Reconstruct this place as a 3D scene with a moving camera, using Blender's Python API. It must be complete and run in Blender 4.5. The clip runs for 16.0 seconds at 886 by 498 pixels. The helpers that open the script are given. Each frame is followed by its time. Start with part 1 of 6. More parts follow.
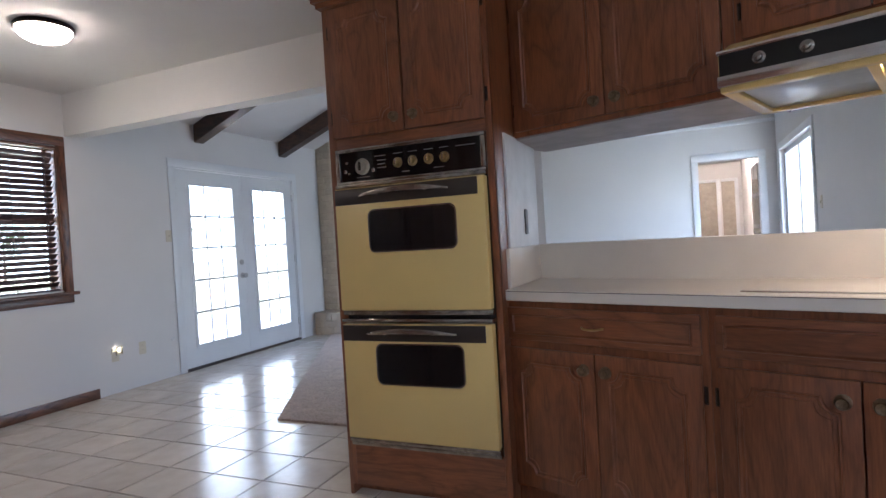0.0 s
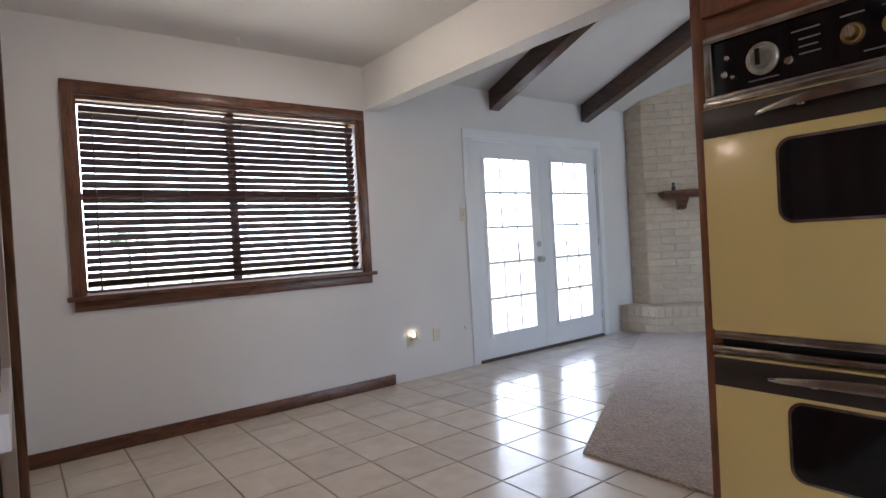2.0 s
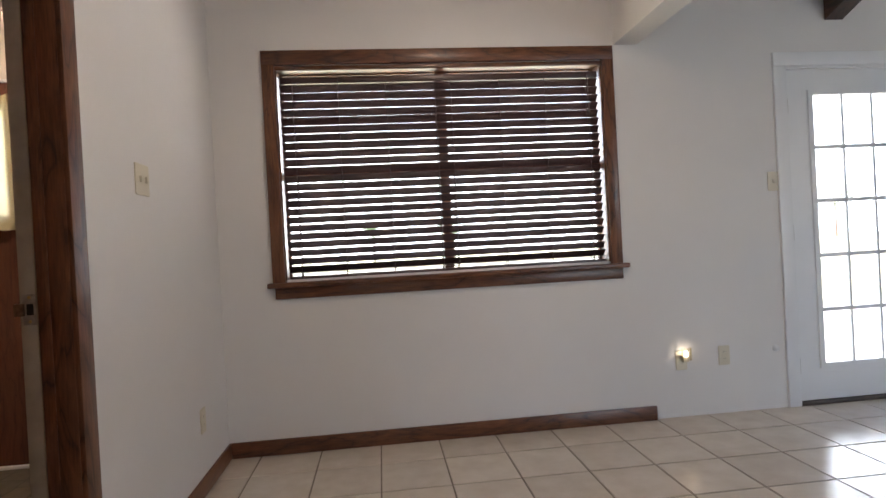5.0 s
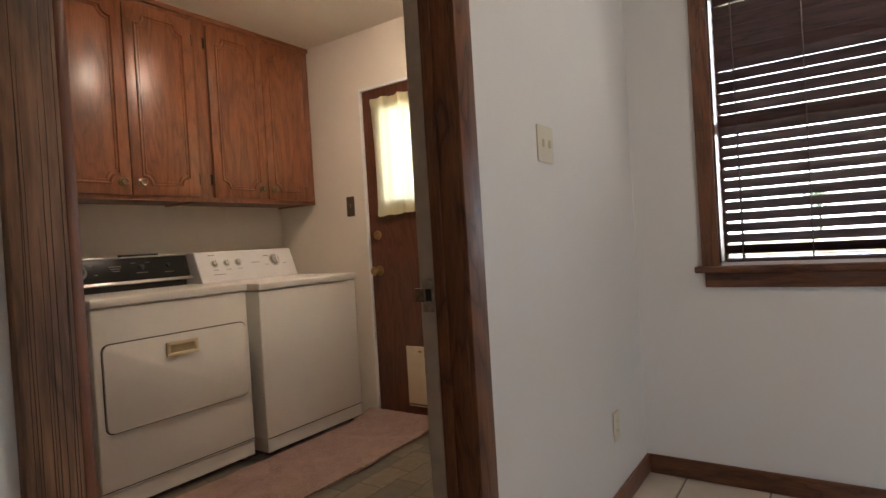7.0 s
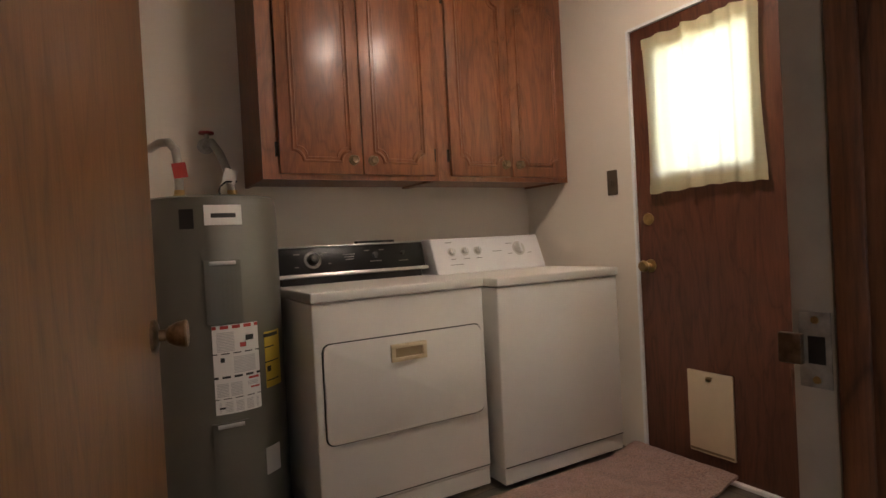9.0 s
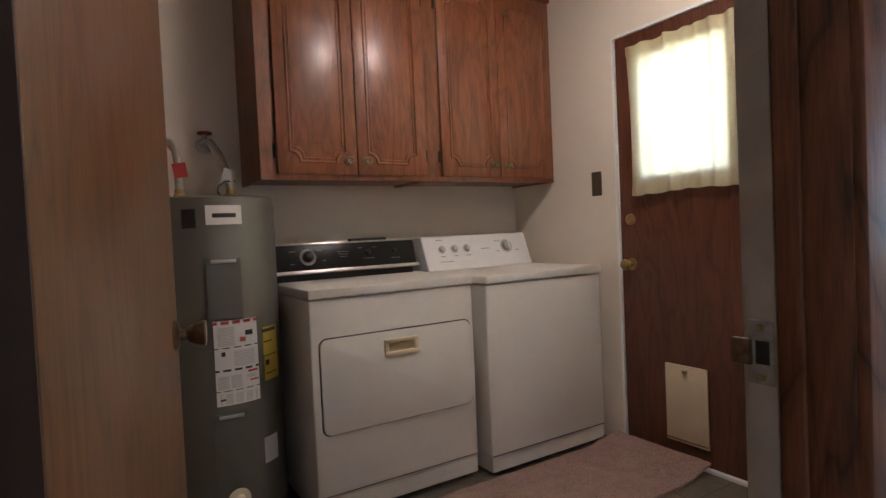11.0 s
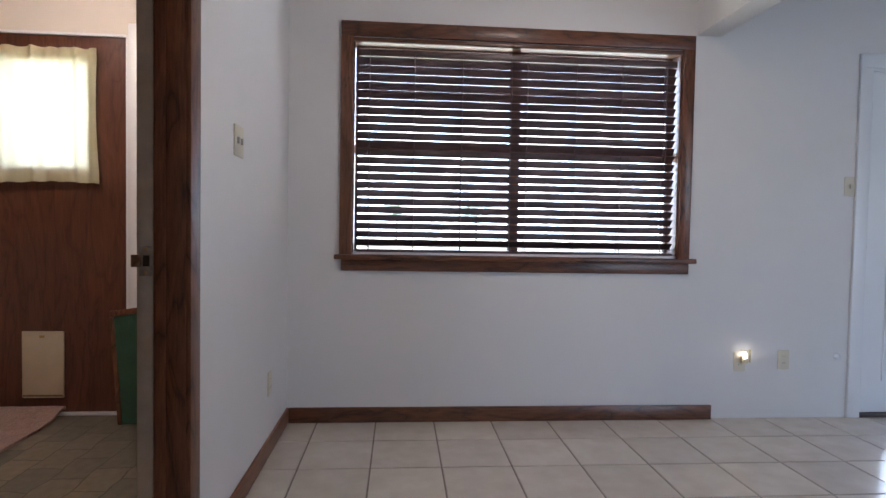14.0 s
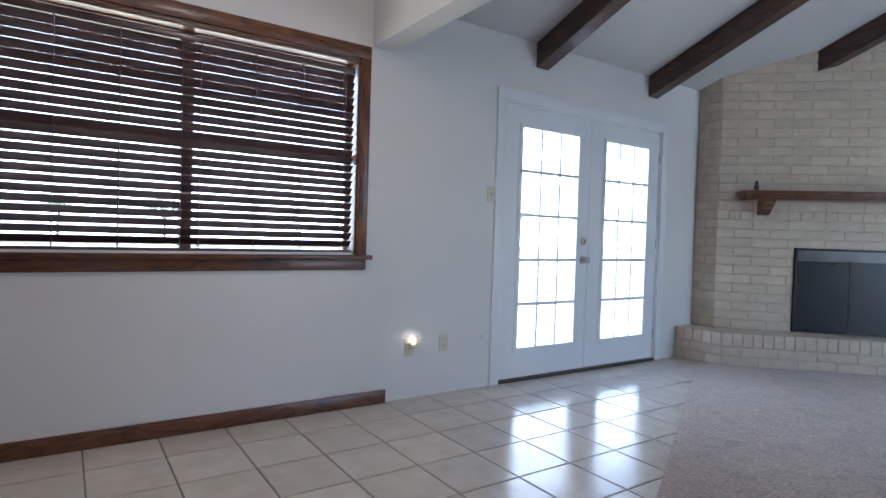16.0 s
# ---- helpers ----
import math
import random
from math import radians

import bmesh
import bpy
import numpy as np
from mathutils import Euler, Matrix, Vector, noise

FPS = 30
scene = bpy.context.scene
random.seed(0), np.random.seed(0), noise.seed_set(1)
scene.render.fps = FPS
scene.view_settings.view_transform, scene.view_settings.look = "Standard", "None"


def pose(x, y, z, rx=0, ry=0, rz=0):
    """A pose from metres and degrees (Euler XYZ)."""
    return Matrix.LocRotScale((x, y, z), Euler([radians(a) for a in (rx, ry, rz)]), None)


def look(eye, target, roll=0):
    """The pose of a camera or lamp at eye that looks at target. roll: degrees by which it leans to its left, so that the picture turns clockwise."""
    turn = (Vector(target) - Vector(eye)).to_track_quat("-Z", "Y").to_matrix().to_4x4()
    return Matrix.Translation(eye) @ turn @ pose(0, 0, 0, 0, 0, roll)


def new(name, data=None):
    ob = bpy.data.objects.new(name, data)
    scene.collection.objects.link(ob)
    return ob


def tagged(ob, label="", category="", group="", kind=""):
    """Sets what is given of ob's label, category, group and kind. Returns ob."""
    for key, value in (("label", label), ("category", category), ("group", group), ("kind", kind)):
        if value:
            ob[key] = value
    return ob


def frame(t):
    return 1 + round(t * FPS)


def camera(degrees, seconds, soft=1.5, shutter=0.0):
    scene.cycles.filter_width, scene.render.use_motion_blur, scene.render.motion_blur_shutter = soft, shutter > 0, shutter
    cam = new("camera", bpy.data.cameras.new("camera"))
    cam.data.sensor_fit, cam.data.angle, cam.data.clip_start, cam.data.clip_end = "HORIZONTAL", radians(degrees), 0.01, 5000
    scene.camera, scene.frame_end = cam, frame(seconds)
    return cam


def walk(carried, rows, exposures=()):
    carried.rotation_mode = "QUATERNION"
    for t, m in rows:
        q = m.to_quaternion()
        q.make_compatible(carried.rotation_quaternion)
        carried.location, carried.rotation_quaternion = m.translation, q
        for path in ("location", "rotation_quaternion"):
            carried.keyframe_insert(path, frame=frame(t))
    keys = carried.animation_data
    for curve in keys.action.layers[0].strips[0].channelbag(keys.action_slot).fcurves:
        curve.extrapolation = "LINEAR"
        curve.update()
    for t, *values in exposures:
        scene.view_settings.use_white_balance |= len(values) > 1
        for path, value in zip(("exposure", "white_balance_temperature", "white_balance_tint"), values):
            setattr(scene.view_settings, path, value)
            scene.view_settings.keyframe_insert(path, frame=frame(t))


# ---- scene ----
cam = camera(76.3, 16.0)
PATH = [
    (0, (0.685, 0.412, 1.171), (-0.106, 2.249, 1.139), -3.4),
    (0.5, (0.505, 0.534, 1.153), (-0.465, 2.283, 1.121), -3.3),
    (1, (0.309, 0.704, 1.138), (-0.872, 2.318, 1.11), -3.2),
    (1.5, (0.124, 0.986, 1.144), (-1.286, 2.405, 1.113), -3.5),
    (2, (-0.055, 1.203, 1.135), (-1.644, 2.417, 1.108), -3.2),
    (2.5, (-0.256, 1.404, 1.17), (-1.931, 2.497, 1.123), -3.0),
    (3, (-0.427, 1.592, 1.141), (-2.174, 2.565, 1.105), -3.2),
    (3.2, (-0.495, 1.621, 1.111), (-2.274, 2.534, 1.085), -3.1),
    (4.35, (-0.75, 1.925, 1.095), (-2.68, 2.42, 1.072), -3.2),
    (5.5, (-0.868, 2.093, 1.085), (-2.867, 2.032, 1.066), -3.1),
    (6, (-1.038, 2.099, 1.115), (-2.99, 1.666, 1.074), -3.5),
    (6.5, (-1.19, 2.046, 1.097), (-3.024, 1.25, 1.067), -3.5),
    (7, (-1.324, 1.914, 1.102), (-2.976, 0.787, 1.078), -3.5),
    (7.5, (-1.459, 1.795, 1.104), (-2.896, 0.405, 1.086), -3.4),
    (8, (-1.599, 1.63, 1.099), (-2.817, 0.043, 1.092), -3.3),
    (8.5, (-1.706, 1.482, 1.097), (-2.786, -0.202, 1.087), -3.1),
    (8.7, (-1.761, 1.453, 1.105), (-2.783, -0.266, 1.086), -3.1),
    (9.75, (-1.81, 1.37, 1.12), (-2.82, -0.36, 1.083), -2.9),
    (10.8, (-1.774, 1.433, 1.139), (-2.75, -0.312, 1.086), -3.0),
    (11, (-1.724, 1.493, 1.149), (-2.778, -0.206, 1.09), -2.6),
    (11.5, (-1.565, 1.643, 1.158), (-2.93, 0.183, 1.086), -2.0),
    (12, (-1.415, 1.784, 1.151), (-3.067, 0.659, 1.072), -1.3),
    (12.5, (-1.239, 1.911, 1.124), (-3.084, 1.142, 1.057), -0.4),
    (13, (-1.086, 1.994, 1.107), (-3.026, 1.514, 1.038), 0.0),
    (13.5, (-0.936, 1.922, 1.097), (-2.926, 1.741, 1.014), 0.6),
    (14, (-0.821, 1.794, 1.075), (-2.814, 1.949, 1.006), 1.0),
    (14.5, (-0.749, 1.742, 1.052), (-2.702, 2.169, 0.995), 1.2),
    (15, (-0.71, 1.705, 1.044), (-2.592, 2.381, 0.994), 1.4),
    (15.5, (-0.698, 1.758, 1.045), (-2.49, 2.645, 0.998), 1.6),
    (16, (-0.811, 1.916, 1.063), (-2.469, 3.032, 1.017), 1.8),
]
walk(cam, [(t, look(eye, target, roll)) for t, eye, target, roll in PATH], [(0.0, 2.4, 5750, 22), (3.0, 2.4, 6400, 23), (5.5, 2.4, 6600, 22), (8.5, 2.4, 6250, 18), (11.0, 2.4, 5600, 19), (13.0, 2.4, 5650, 23), (14.5, 2.4, 5600, 22), (16.0, 2.4, 5500, 19)])

# ---- world and light ----
world = bpy.data.worlds.new("sky")
scene.world = world
world.use_nodes = True
wn = world.node_tree.nodes
sky = wn.new("ShaderNodeTexSky")
sky.sky_type = "NISHITA"
sky.sun_disc = False
sky.sun_elevation = radians(52)
sky.sun_rotation = radians(170)
world.node_tree.links.new(sky.outputs[0], wn["Background"].inputs[0])
wn["Background"].inputs[1].default_value = 0.15

sun = new("sun", bpy.data.lights.new("sun", "SUN"))
sun.data.energy, sun.data.angle, sun.data.color = 5.0, radians(0.5), (1.0, 0.95, 0.88)
sun.matrix_world = look((0.6, -6.0, 8.0), (0, 0, 0))


XE_LAMP = 2.25


def area_lamp(name, eye, target, w, h, power, color):
    ob = new(name, bpy.data.lights.new(name, "AREA"))
    ob.data.shape, ob.data.size, ob.data.size_y = "RECTANGLE", w, h
    ob.data.energy, ob.data.color = power, color
    ob.matrix_world = look(eye, target)
    return ob


def bulb(name, place, power, color, r=0.05):
    ob = new(name, bpy.data.lights.new(name, "POINT"))
    ob.data.energy, ob.data.color, ob.data.shadow_soft_size = power, color, r
    ob.location = place
    return ob


area_lamp("east_door_sky", (XE_LAMP, 7.49, 1.05), (0.0, 7.3, 0.9), 1.8, 1.95, 13, (0.62, 0.81, 1.0))
area_lamp("back_door_sky", (-4.215, -0.073, 1.65), (-3.0, -0.073, 1.3), 0.43, 0.57, 0.7, (1.0, 1.0, 0.97))
WARM = (1.0, 0.80, 0.58)
area_lamp("hood_bulb", (1.455, 2.835, 1.575), (1.455, 2.835, 0.9), 0.26, 0.06, 0.8, WARM)
# added lamp in an unseen window, brightens the oven and cabinet fronts
area_lamp("kitchen_window_sky", (2.85, -0.4, 1.7), (0.2, 1.2, 1.5), 1.5, 0.95, 6, (0.86, 0.93, 1.0))

# ---- materials ----


def material(name, rough=0.5, metal=0.0):
    m = bpy.data.materials.new(name)
    m.use_nodes = True
    b = m.node_tree.nodes["Principled BSDF"]
    b.inputs["Roughness"].default_value, b.inputs["Metallic"].default_value = rough, metal
    return m, m.node_tree.nodes, m.node_tree.links, b


def plain(name, color, rough=0.5, metal=0.0, vary=0.06, scale=6.0, bump=0.0, bscale=300.0, coat=0.0):
    """One colour with slight mottling at two scales and an optional fine relief."""
    m, n, l, b = material(name, rough, metal)
    co = n.new("ShaderNodeTexCoord")
    t = n.new("ShaderNodeTexNoise")
    t.inputs["Scale"].default_value, t.inputs["Detail"].default_value = scale, 6
    l.new(co.outputs["Object"], t.inputs["Vector"])
    r = n.new("ShaderNodeValToRGB")
    r.color_ramp.elements[0].position, r.color_ramp.elements[1].position = 0.3, 0.7
    r.color_ramp.elements[0].color = (*[c * (1 - vary) for c in color], 1)
    r.color_ramp.elements[1].color = (*[min(1, c * (1 + vary)) for c in color], 1)
    l.new(t.outputs["Fac"], r.inputs["Fac"])
    l.new(r.outputs["Color"], b.inputs["Base Color"])
    if coat:
        b.inputs["Coat Weight"].default_value = coat
        b.inputs["Coat Roughness"].default_value = 0.12
    if bump:
        t2 = n.new("ShaderNodeTexNoise")
        t2.inputs["Scale"].default_value, t2.inputs["Detail"].default_value = bscale, 4
        l.new(co.outputs["Object"], t2.inputs["Vector"])
        u = n.new("ShaderNodeBump")
        u.inputs["Strength"].default_value, u.inputs["Distance"].default_value = bump, 0.002
        l.new(t2.outputs["Fac"], u.inputs["Height"])
        l.new(u.outputs["Normal"], b.inputs["Normal"])
    return m


def wood(name, dark, light, along="z", rough=0.38, coat=0.25, fine=55.0, lines=0.82):
    """Oak: long streaks along the grain, cathedral figure, pores."""
    m, n, l, b = material(name, rough)
    co = n.new("ShaderNodeTexCoord")
    inf = n.new("ShaderNodeObjectInfo")
    sh = n.new("ShaderNodeVectorMath")
    sh.operation = "MULTIPLY_ADD"
    l.new(inf.outputs["Random"], sh.inputs[0])
    sh.inputs[1].default_value = (7.3, 4.1, 9.7)
    l.new(co.outputs["Object"], sh.inputs[2])

    def stretched(s, k):
        mp = n.new("ShaderNodeMapping")
        mp.inputs["Scale"].default_value = [s * (k if a == along else 1) for a in "xyz"]
        l.new(sh.outputs[0], mp.inputs["Vector"])
        return mp.outputs["Vector"]

    a = n.new("ShaderNodeTexNoise")
    a.inputs["Scale"].default_value, a.inputs["Detail"].default_value = 1.0, 3
    a.inputs["Distortion"].default_value = 0.9
    l.new(stretched(7.0, 0.20), a.inputs["Vector"])
    mul = n.new("ShaderNodeMath")
    mul.operation = "MULTIPLY"
    mul.inputs[1].default_value = 6.0
    l.new(a.outputs["Fac"], mul.inputs[0])
    fr = n.new("ShaderNodeMath")
    fr.operation = "PINGPONG"
    fr.inputs[1].default_value = 0.5
    l.new(mul.outputs[0], fr.inputs[0])
    f = n.new("ShaderNodeTexNoise")
    f.inputs["Scale"].default_value, f.inputs["Detail"].default_value, f.inputs["Roughness"].default_value = 1.0, 5, 0.65
    l.new(stretched(fine * 3.0, 0.075), f.inputs["Vector"])
    mix = n.new("ShaderNodeMath")
    mix.operation = "MULTIPLY_ADD"
    mix.inputs[1].default_value = 0.55
    l.new(fr.outputs[0], mix.inputs[0])
    l.new(f.outputs["Fac"], mix.inputs[2])
    r = n.new("ShaderNodeValToRGB")
    r.color_ramp.elements[0].position, r.color_ramp.elements[1].position = 0.40, 0.98
    r.color_ramp.elements[0].color, r.color_ramp.elements[1].color = (*dark, 1), (*light, 1)
    l.new(mix.outputs[0], r.inputs["Fac"])
    big = n.new("ShaderNodeTexNoise")
    big.inputs["Scale"].default_value, big.inputs["Detail"].default_value = 2.5, 3
    l.new(sh.outputs[0], big.inputs["Vector"])
    hv = n.new("ShaderNodeHueSaturation")
    mr = n.new("ShaderNodeMapRange")
    mr.inputs["To Min"].default_value, mr.inputs["To Max"].default_value = 0.66, 1.34
    l.new(big.outputs["Fac"], mr.inputs["Value"])
    line = n.new("ShaderNodeMapRange")
    line.interpolation_type = "SMOOTHSTEP"
    line.inputs["From Max"].default_value, line.inputs["To Min"].default_value = 0.10, lines
    l.new(fr.outputs[0], line.inputs["Value"])
    both = n.new("ShaderNodeMath")
    both.operation = "MULTIPLY"
    l.new(mr.outputs["Result"], both.inputs[0]), l.new(line.outputs["Result"], both.inputs[1])
    l.new(both.outputs[0], hv.inputs["Value"])
    l.new(r.outputs["Color"], hv.inputs["Color"])
    l.new(hv.outputs["Color"], b.inputs["Base Color"])
    u = n.new("ShaderNodeBump")
    u.inputs["Strength"].default_value, u.inputs["Distance"].default_value = 0.25, 0.001
    l.new(f.outputs["Fac"], u.inputs["Height"])
    l.new(u.outputs["Normal"], b.inputs["Normal"])
    b.inputs["Coat Weight"].default_value, b.inputs["Coat Roughness"].default_value = coat, 0.22
    return m


def emitter(name, color, strength):
    m = bpy.data.materials.new(name)
    m.use_nodes = True
    b = m.node_tree.nodes["Principled BSDF"]
    b.inputs["Base Color"].default_value = (*color, 1)
    b.inputs["Emission Color"].default_value = (*color, 1)
    b.inputs["Emission Strength"].default_value = strength
    return m


def pane_glass(name, tint=(0.96, 0.98, 0.97)):
    m = bpy.data.materials.new(name)
    m.use_nodes = True
    n, l = m.node_tree.nodes, m.node_tree.links
    n.clear()
    o, mx = n.new("ShaderNodeOutputMaterial"), n.new("ShaderNodeMixShader")
    tr, gl, lw = n.new("ShaderNodeBsdfTransparent"), n.new("ShaderNodeBsdfGlossy"), n.new("ShaderNodeLayerWeight")
    pw, fr = n.new("ShaderNodeMath"), n.new("ShaderNodeMath")
    pw.operation, fr.operation = "POWER", "MULTIPLY_ADD"
    pw.inputs[1].default_value, fr.inputs[1].default_value, fr.inputs[2].default_value = 5.0, 0.5, 0.025
    l.new(lw.outputs["Facing"], pw.inputs[0]), l.new(pw.outputs[0], fr.inputs[0])
    tr.inputs["Color"].default_value = (*tint, 1)
    gl.inputs["Roughness"].default_value = 0.02
    l.new(fr.outputs[0], mx.inputs[0]), l.new(tr.outputs[0], mx.inputs[1]), l.new(gl.outputs[0], mx.inputs[2])
    l.new(mx.outputs[0], o.inputs["Surface"])
    return m


WALL = plain("wall_paint", (0.74, 0.72, 0.70), 0.6, vary=0.025, scale=1.6, bump=0.25, bscale=160)
CREAM = plain("cream_wall_paint", (0.72, 0.655, 0.565), 0.55, vary=0.03, scale=1.6, bump=0.25, bscale=160)
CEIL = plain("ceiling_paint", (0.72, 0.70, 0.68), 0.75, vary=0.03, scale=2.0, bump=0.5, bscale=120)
# same ceiling paint, its colour lowered to stand for the vault's dimmer light
VAULT_SHADE = plain("shaded_ceiling_paint", (0.60, 0.585, 0.57), 0.75, vary=0.03, scale=2.0, bump=0.5, bscale=120)
WHITE = plain("white_trim_paint", (0.78, 0.78, 0.78), 0.35, vary=0.03, scale=5)
OAK = wood("oak_cabinet", (0.150, 0.049, 0.020), (0.285, 0.100, 0.038), lines=0.86)
OAK_H = wood("oak_rail", (0.150, 0.049, 0.020), (0.280, 0.099, 0.038), along="x", lines=0.86)
OAK_Y = wood("oak_trim_along", (0.066, 0.023, 0.011), (0.215, 0.078, 0.032), along="y", lines=0.7)
TRIM = wood("oak_trim_upright", (0.072, 0.026, 0.012), (0.235, 0.090, 0.038), lines=0.6)
WEATHERED = wood("weathered_oak", (0.085, 0.041, 0.020), (0.290, 0.140, 0.068), fine=45.0, rough=0.6, lines=0.80, coat=0.05)
BEAM = wood("beam_wood", (0.028, 0.012, 0.007), (0.105, 0.046, 0.023), along="x", rough=0.3)
YELLOW = plain("harvest_gold_enamel", (0.68, 0.50, 0.19), 0.32, vary=0.04, scale=3, coat=0.3)
BLACK = plain("black_enamel", (0.010, 0.010, 0.010), 0.38, vary=0.2)
BLACKGLASS = plain("black_oven_glass", (0.006, 0.006, 0.007), 0.06, vary=0.1)
CHROME = plain("chrome", (0.75, 0.74, 0.72), 0.18, 1.0, vary=0.05, scale=20)
OLDCHROME = plain("dulled_chrome", (0.36, 0.34, 0.31), 0.2, 1.0, vary=0.35, scale=25)
RINGBRASS = plain("antique_brass", (0.20, 0.145, 0.095), 0.34, 1.0, vary=0.35, scale=90)
BRASS = plain("aged_brass", (0.45, 0.31, 0.14), 0.35, 1.0, vary=0.2, scale=40)
LAMINATE = plain("cream_laminate", (0.72, 0.66, 0.58), 0.35, vary=0.03, scale=8)
ENAMEL = plain("off_white_enamel", (0.68, 0.665, 0.615), 0.42, vary=0.03, scale=3)
GLASS = pane_glass("window_glass")

# ---- building helpers ----


def box(bm, x0, x1, y0, y1, z0, z1):
    vs = [bm.verts.new((x, y, z)) for x in (x0, x1) for y in (y0, y1) for z in (z0, z1)]
    for f in ((0, 1, 3, 2), (4, 6, 7, 5), (0, 4, 5, 1), (2, 3, 7, 6), (0, 2, 6, 4), (1, 5, 7, 3)):
        bm.faces.new([vs[i] for i in f])


def soften(bm, w, seg=2):
    if w:
        bmesh.ops.bevel(bm, geom=bm.edges[:], offset=w, segments=seg, affect="EDGES", profile=0.5)


SHIFT = Vector((0, 0, 0))                  # origin of the room that is being built


def link(name, bm, mat, parent=None, label="", smooth=False):
    bmesh.ops.translate(bm, verts=bm.verts[:], vec=SHIFT)
    bmesh.ops.recalc_face_normals(bm, faces=bm.faces[:])
    me = bpy.data.meshes.new(name)
    bm.to_mesh(me)
    bm.free()
    me.materials.append(mat)
    if smooth:
        me.polygons.foreach_set("use_smooth", [True] * len(me.polygons))
        me.set_sharp_from_angle(angle=radians(35))
    ob = new(name, me)
    if parent:
        ob.parent = parent
        ob.matrix_parent_inverse = parent.matrix_basis.inverted() if not parent.parent else Matrix()
    if label:
        ob["label"] = label
    return ob


def part(name, bm, mat, parent, label="", smooth=False):
    return link(name, bm, mat, parent, label, smooth)


def slab(name, x0, x1, y0, y1, z0, z1, mat, parent=None, label="", bevel=0.0, seg=2):
    bm = bmesh.new()
    box(bm, x0, x1, y0, y1, z0, z1)
    soften(bm, bevel, seg)
    return link(name, bm, mat, parent, label, smooth=bevel > 0)


def thing(name, place, label, category, group="", kind=""):
    ob = new(name)
    ob.location = Vector(place) + SHIFT
    ob.empty_display_size = 0.1
    bpy.context.view_layer.update()
    return tagged(ob, label, category, group, kind)


def structure(ob, label, category):
    return tagged(ob, label, category, kind="structure")


def wall_cells(bm, axis, f0, f1, a0, a1, z0, z1, holes):
    """A wall of thickness f0..f1 across the axis, running a0..a1, with openings (a0, a1, z0, z1)."""
    cuts = sorted({a0, a1, *[h[0] for h in holes], *[h[1] for h in holes]})
    for p, q in zip(cuts, cuts[1:]):
        zs = z0
        for h in sorted((h for h in holes if h[0] <= p and h[1] >= q), key=lambda h: h[2]):
            if h[2] > zs:
                (box(bm, f0, f1, p, q, zs, h[2]) if axis == "x" else box(bm, p, q, f0, f1, zs, h[2]))
            zs = h[3]
        if zs < z1:
            (box(bm, f0, f1, p, q, zs, z1) if axis == "x" else box(bm, p, q, f0, f1, zs, z1))


def wall(name, axis, f0, f1, a0, a1, z0, z1, label, holes=(), mat=WALL):
    bm = bmesh.new()
    wall_cells(bm, axis, f0, f1, a0, a1, z0, z1, holes)
    return structure(link(name, bm, mat), label, "wall")


def prism(bm, pts, d0, d1, axis="y"):
    """A polygon of (a, z) points drawn out from d0 to d1 across the axis; axis z: (x, y) points."""
    def at(p, d):
        return (p[0], d, p[1]) if axis == "y" else (d, p[0], p[1]) if axis == "x" else (p[0], p[1], d)
    lo, hi = [bm.verts.new(at(p, d0)) for p in pts], [bm.verts.new(at(p, d1)) for p in pts]
    bm.faces.new(lo), bm.faces.new(hi[::-1])
    for i in range(len(pts)):
        j = (i + 1) % len(pts)
        bm.faces.new((lo[i], hi[i], hi[j], lo[j]))


# ---- large structure ----
XW, XF, XL = -3.94, -3.95, -4.06          # inner faces of the west wall: breakfast corner, family room, laundry
YL = 1.19                                  # kitchen face of the laundry wall
CEIL_Z, HEAD_Z = 2.54, 2.20
EAVE, SLOPE, RIDGE_X, XE, YN = 2.52, 0.39, -1.02, 1.80, 8.75
RIDGE_Z = EAVE + SLOPE * (RIDGE_X - XW)

wall("wall_west_breakfast", "x", -4.12, XW, 1.10, 3.61, 0, CEIL_Z + 0.1, "white painted wall with a wide window", [(1.532, 3.382, 0.945, 2.105)])
wall("wall_west_family", "x", -4.12, XF, 3.61, YN + 0.15, 0, EAVE + 0.1, "white painted wall with glazed double doors", [(4.53, 6.36, 0, 2.06)])
wall("wall_laundry_kitchen", "y", 1.062, YL, XW, -1.50, 0, CEIL_Z, "white painted wall with a doorway to the laundry", [(-2.481, -1.613, 0, 2.06)])
SHIFT = Vector((0.085, 0.042, 0.035))
wall("wall_laundry_west", "x", -4.20, XL, -1.45, 1.05, 0, 2.5, "cream painted laundry wall with a back door", [(-0.50, 0.30, 0, 2.04)], CREAM)
wall("wall_laundry_back", "y", -1.45, -1.30, XL, -1.30, 0, 2.5, "cream painted laundry back wall", (), CREAM)
wall("wall_laundry_east", "x", -1.45, -1.30, -1.30, 1.05, 0, 2.5, "cream painted laundry side wall", (), CREAM)
SHIFT = Vector((0, 0, 0))
wall("wall_stub", "y", 1.166, YL, -1.50, -1.43, 0, CEIL_Z, "white painted wall end beside the hutch")
wall("wall_kitchen_north", "y", 3.46, 3.59, 1.90, 2.60, 0, CEIL_Z, "white painted kitchen wall")
wall("wall_kitchen_south", "y", -2.15, -2.0, -1.30, 2.75, 0, CEIL_Z, "white painted kitchen wall")
wall("wall_kitchen_west", "x", -1.45, -1.30, -2.0, -1.45, 0, CEIL_Z, "white painted kitchen wall")
wall("wall_kitchen_east", "x", 2.6, 2.75, -2.0, 3.6, 0, CEIL_Z, "white painted kitchen wall with an added, unseen window", [(-1.2, 0.4, 1.1, 2.1)])
SHIFT = Vector((0.005, 0.078, 0))
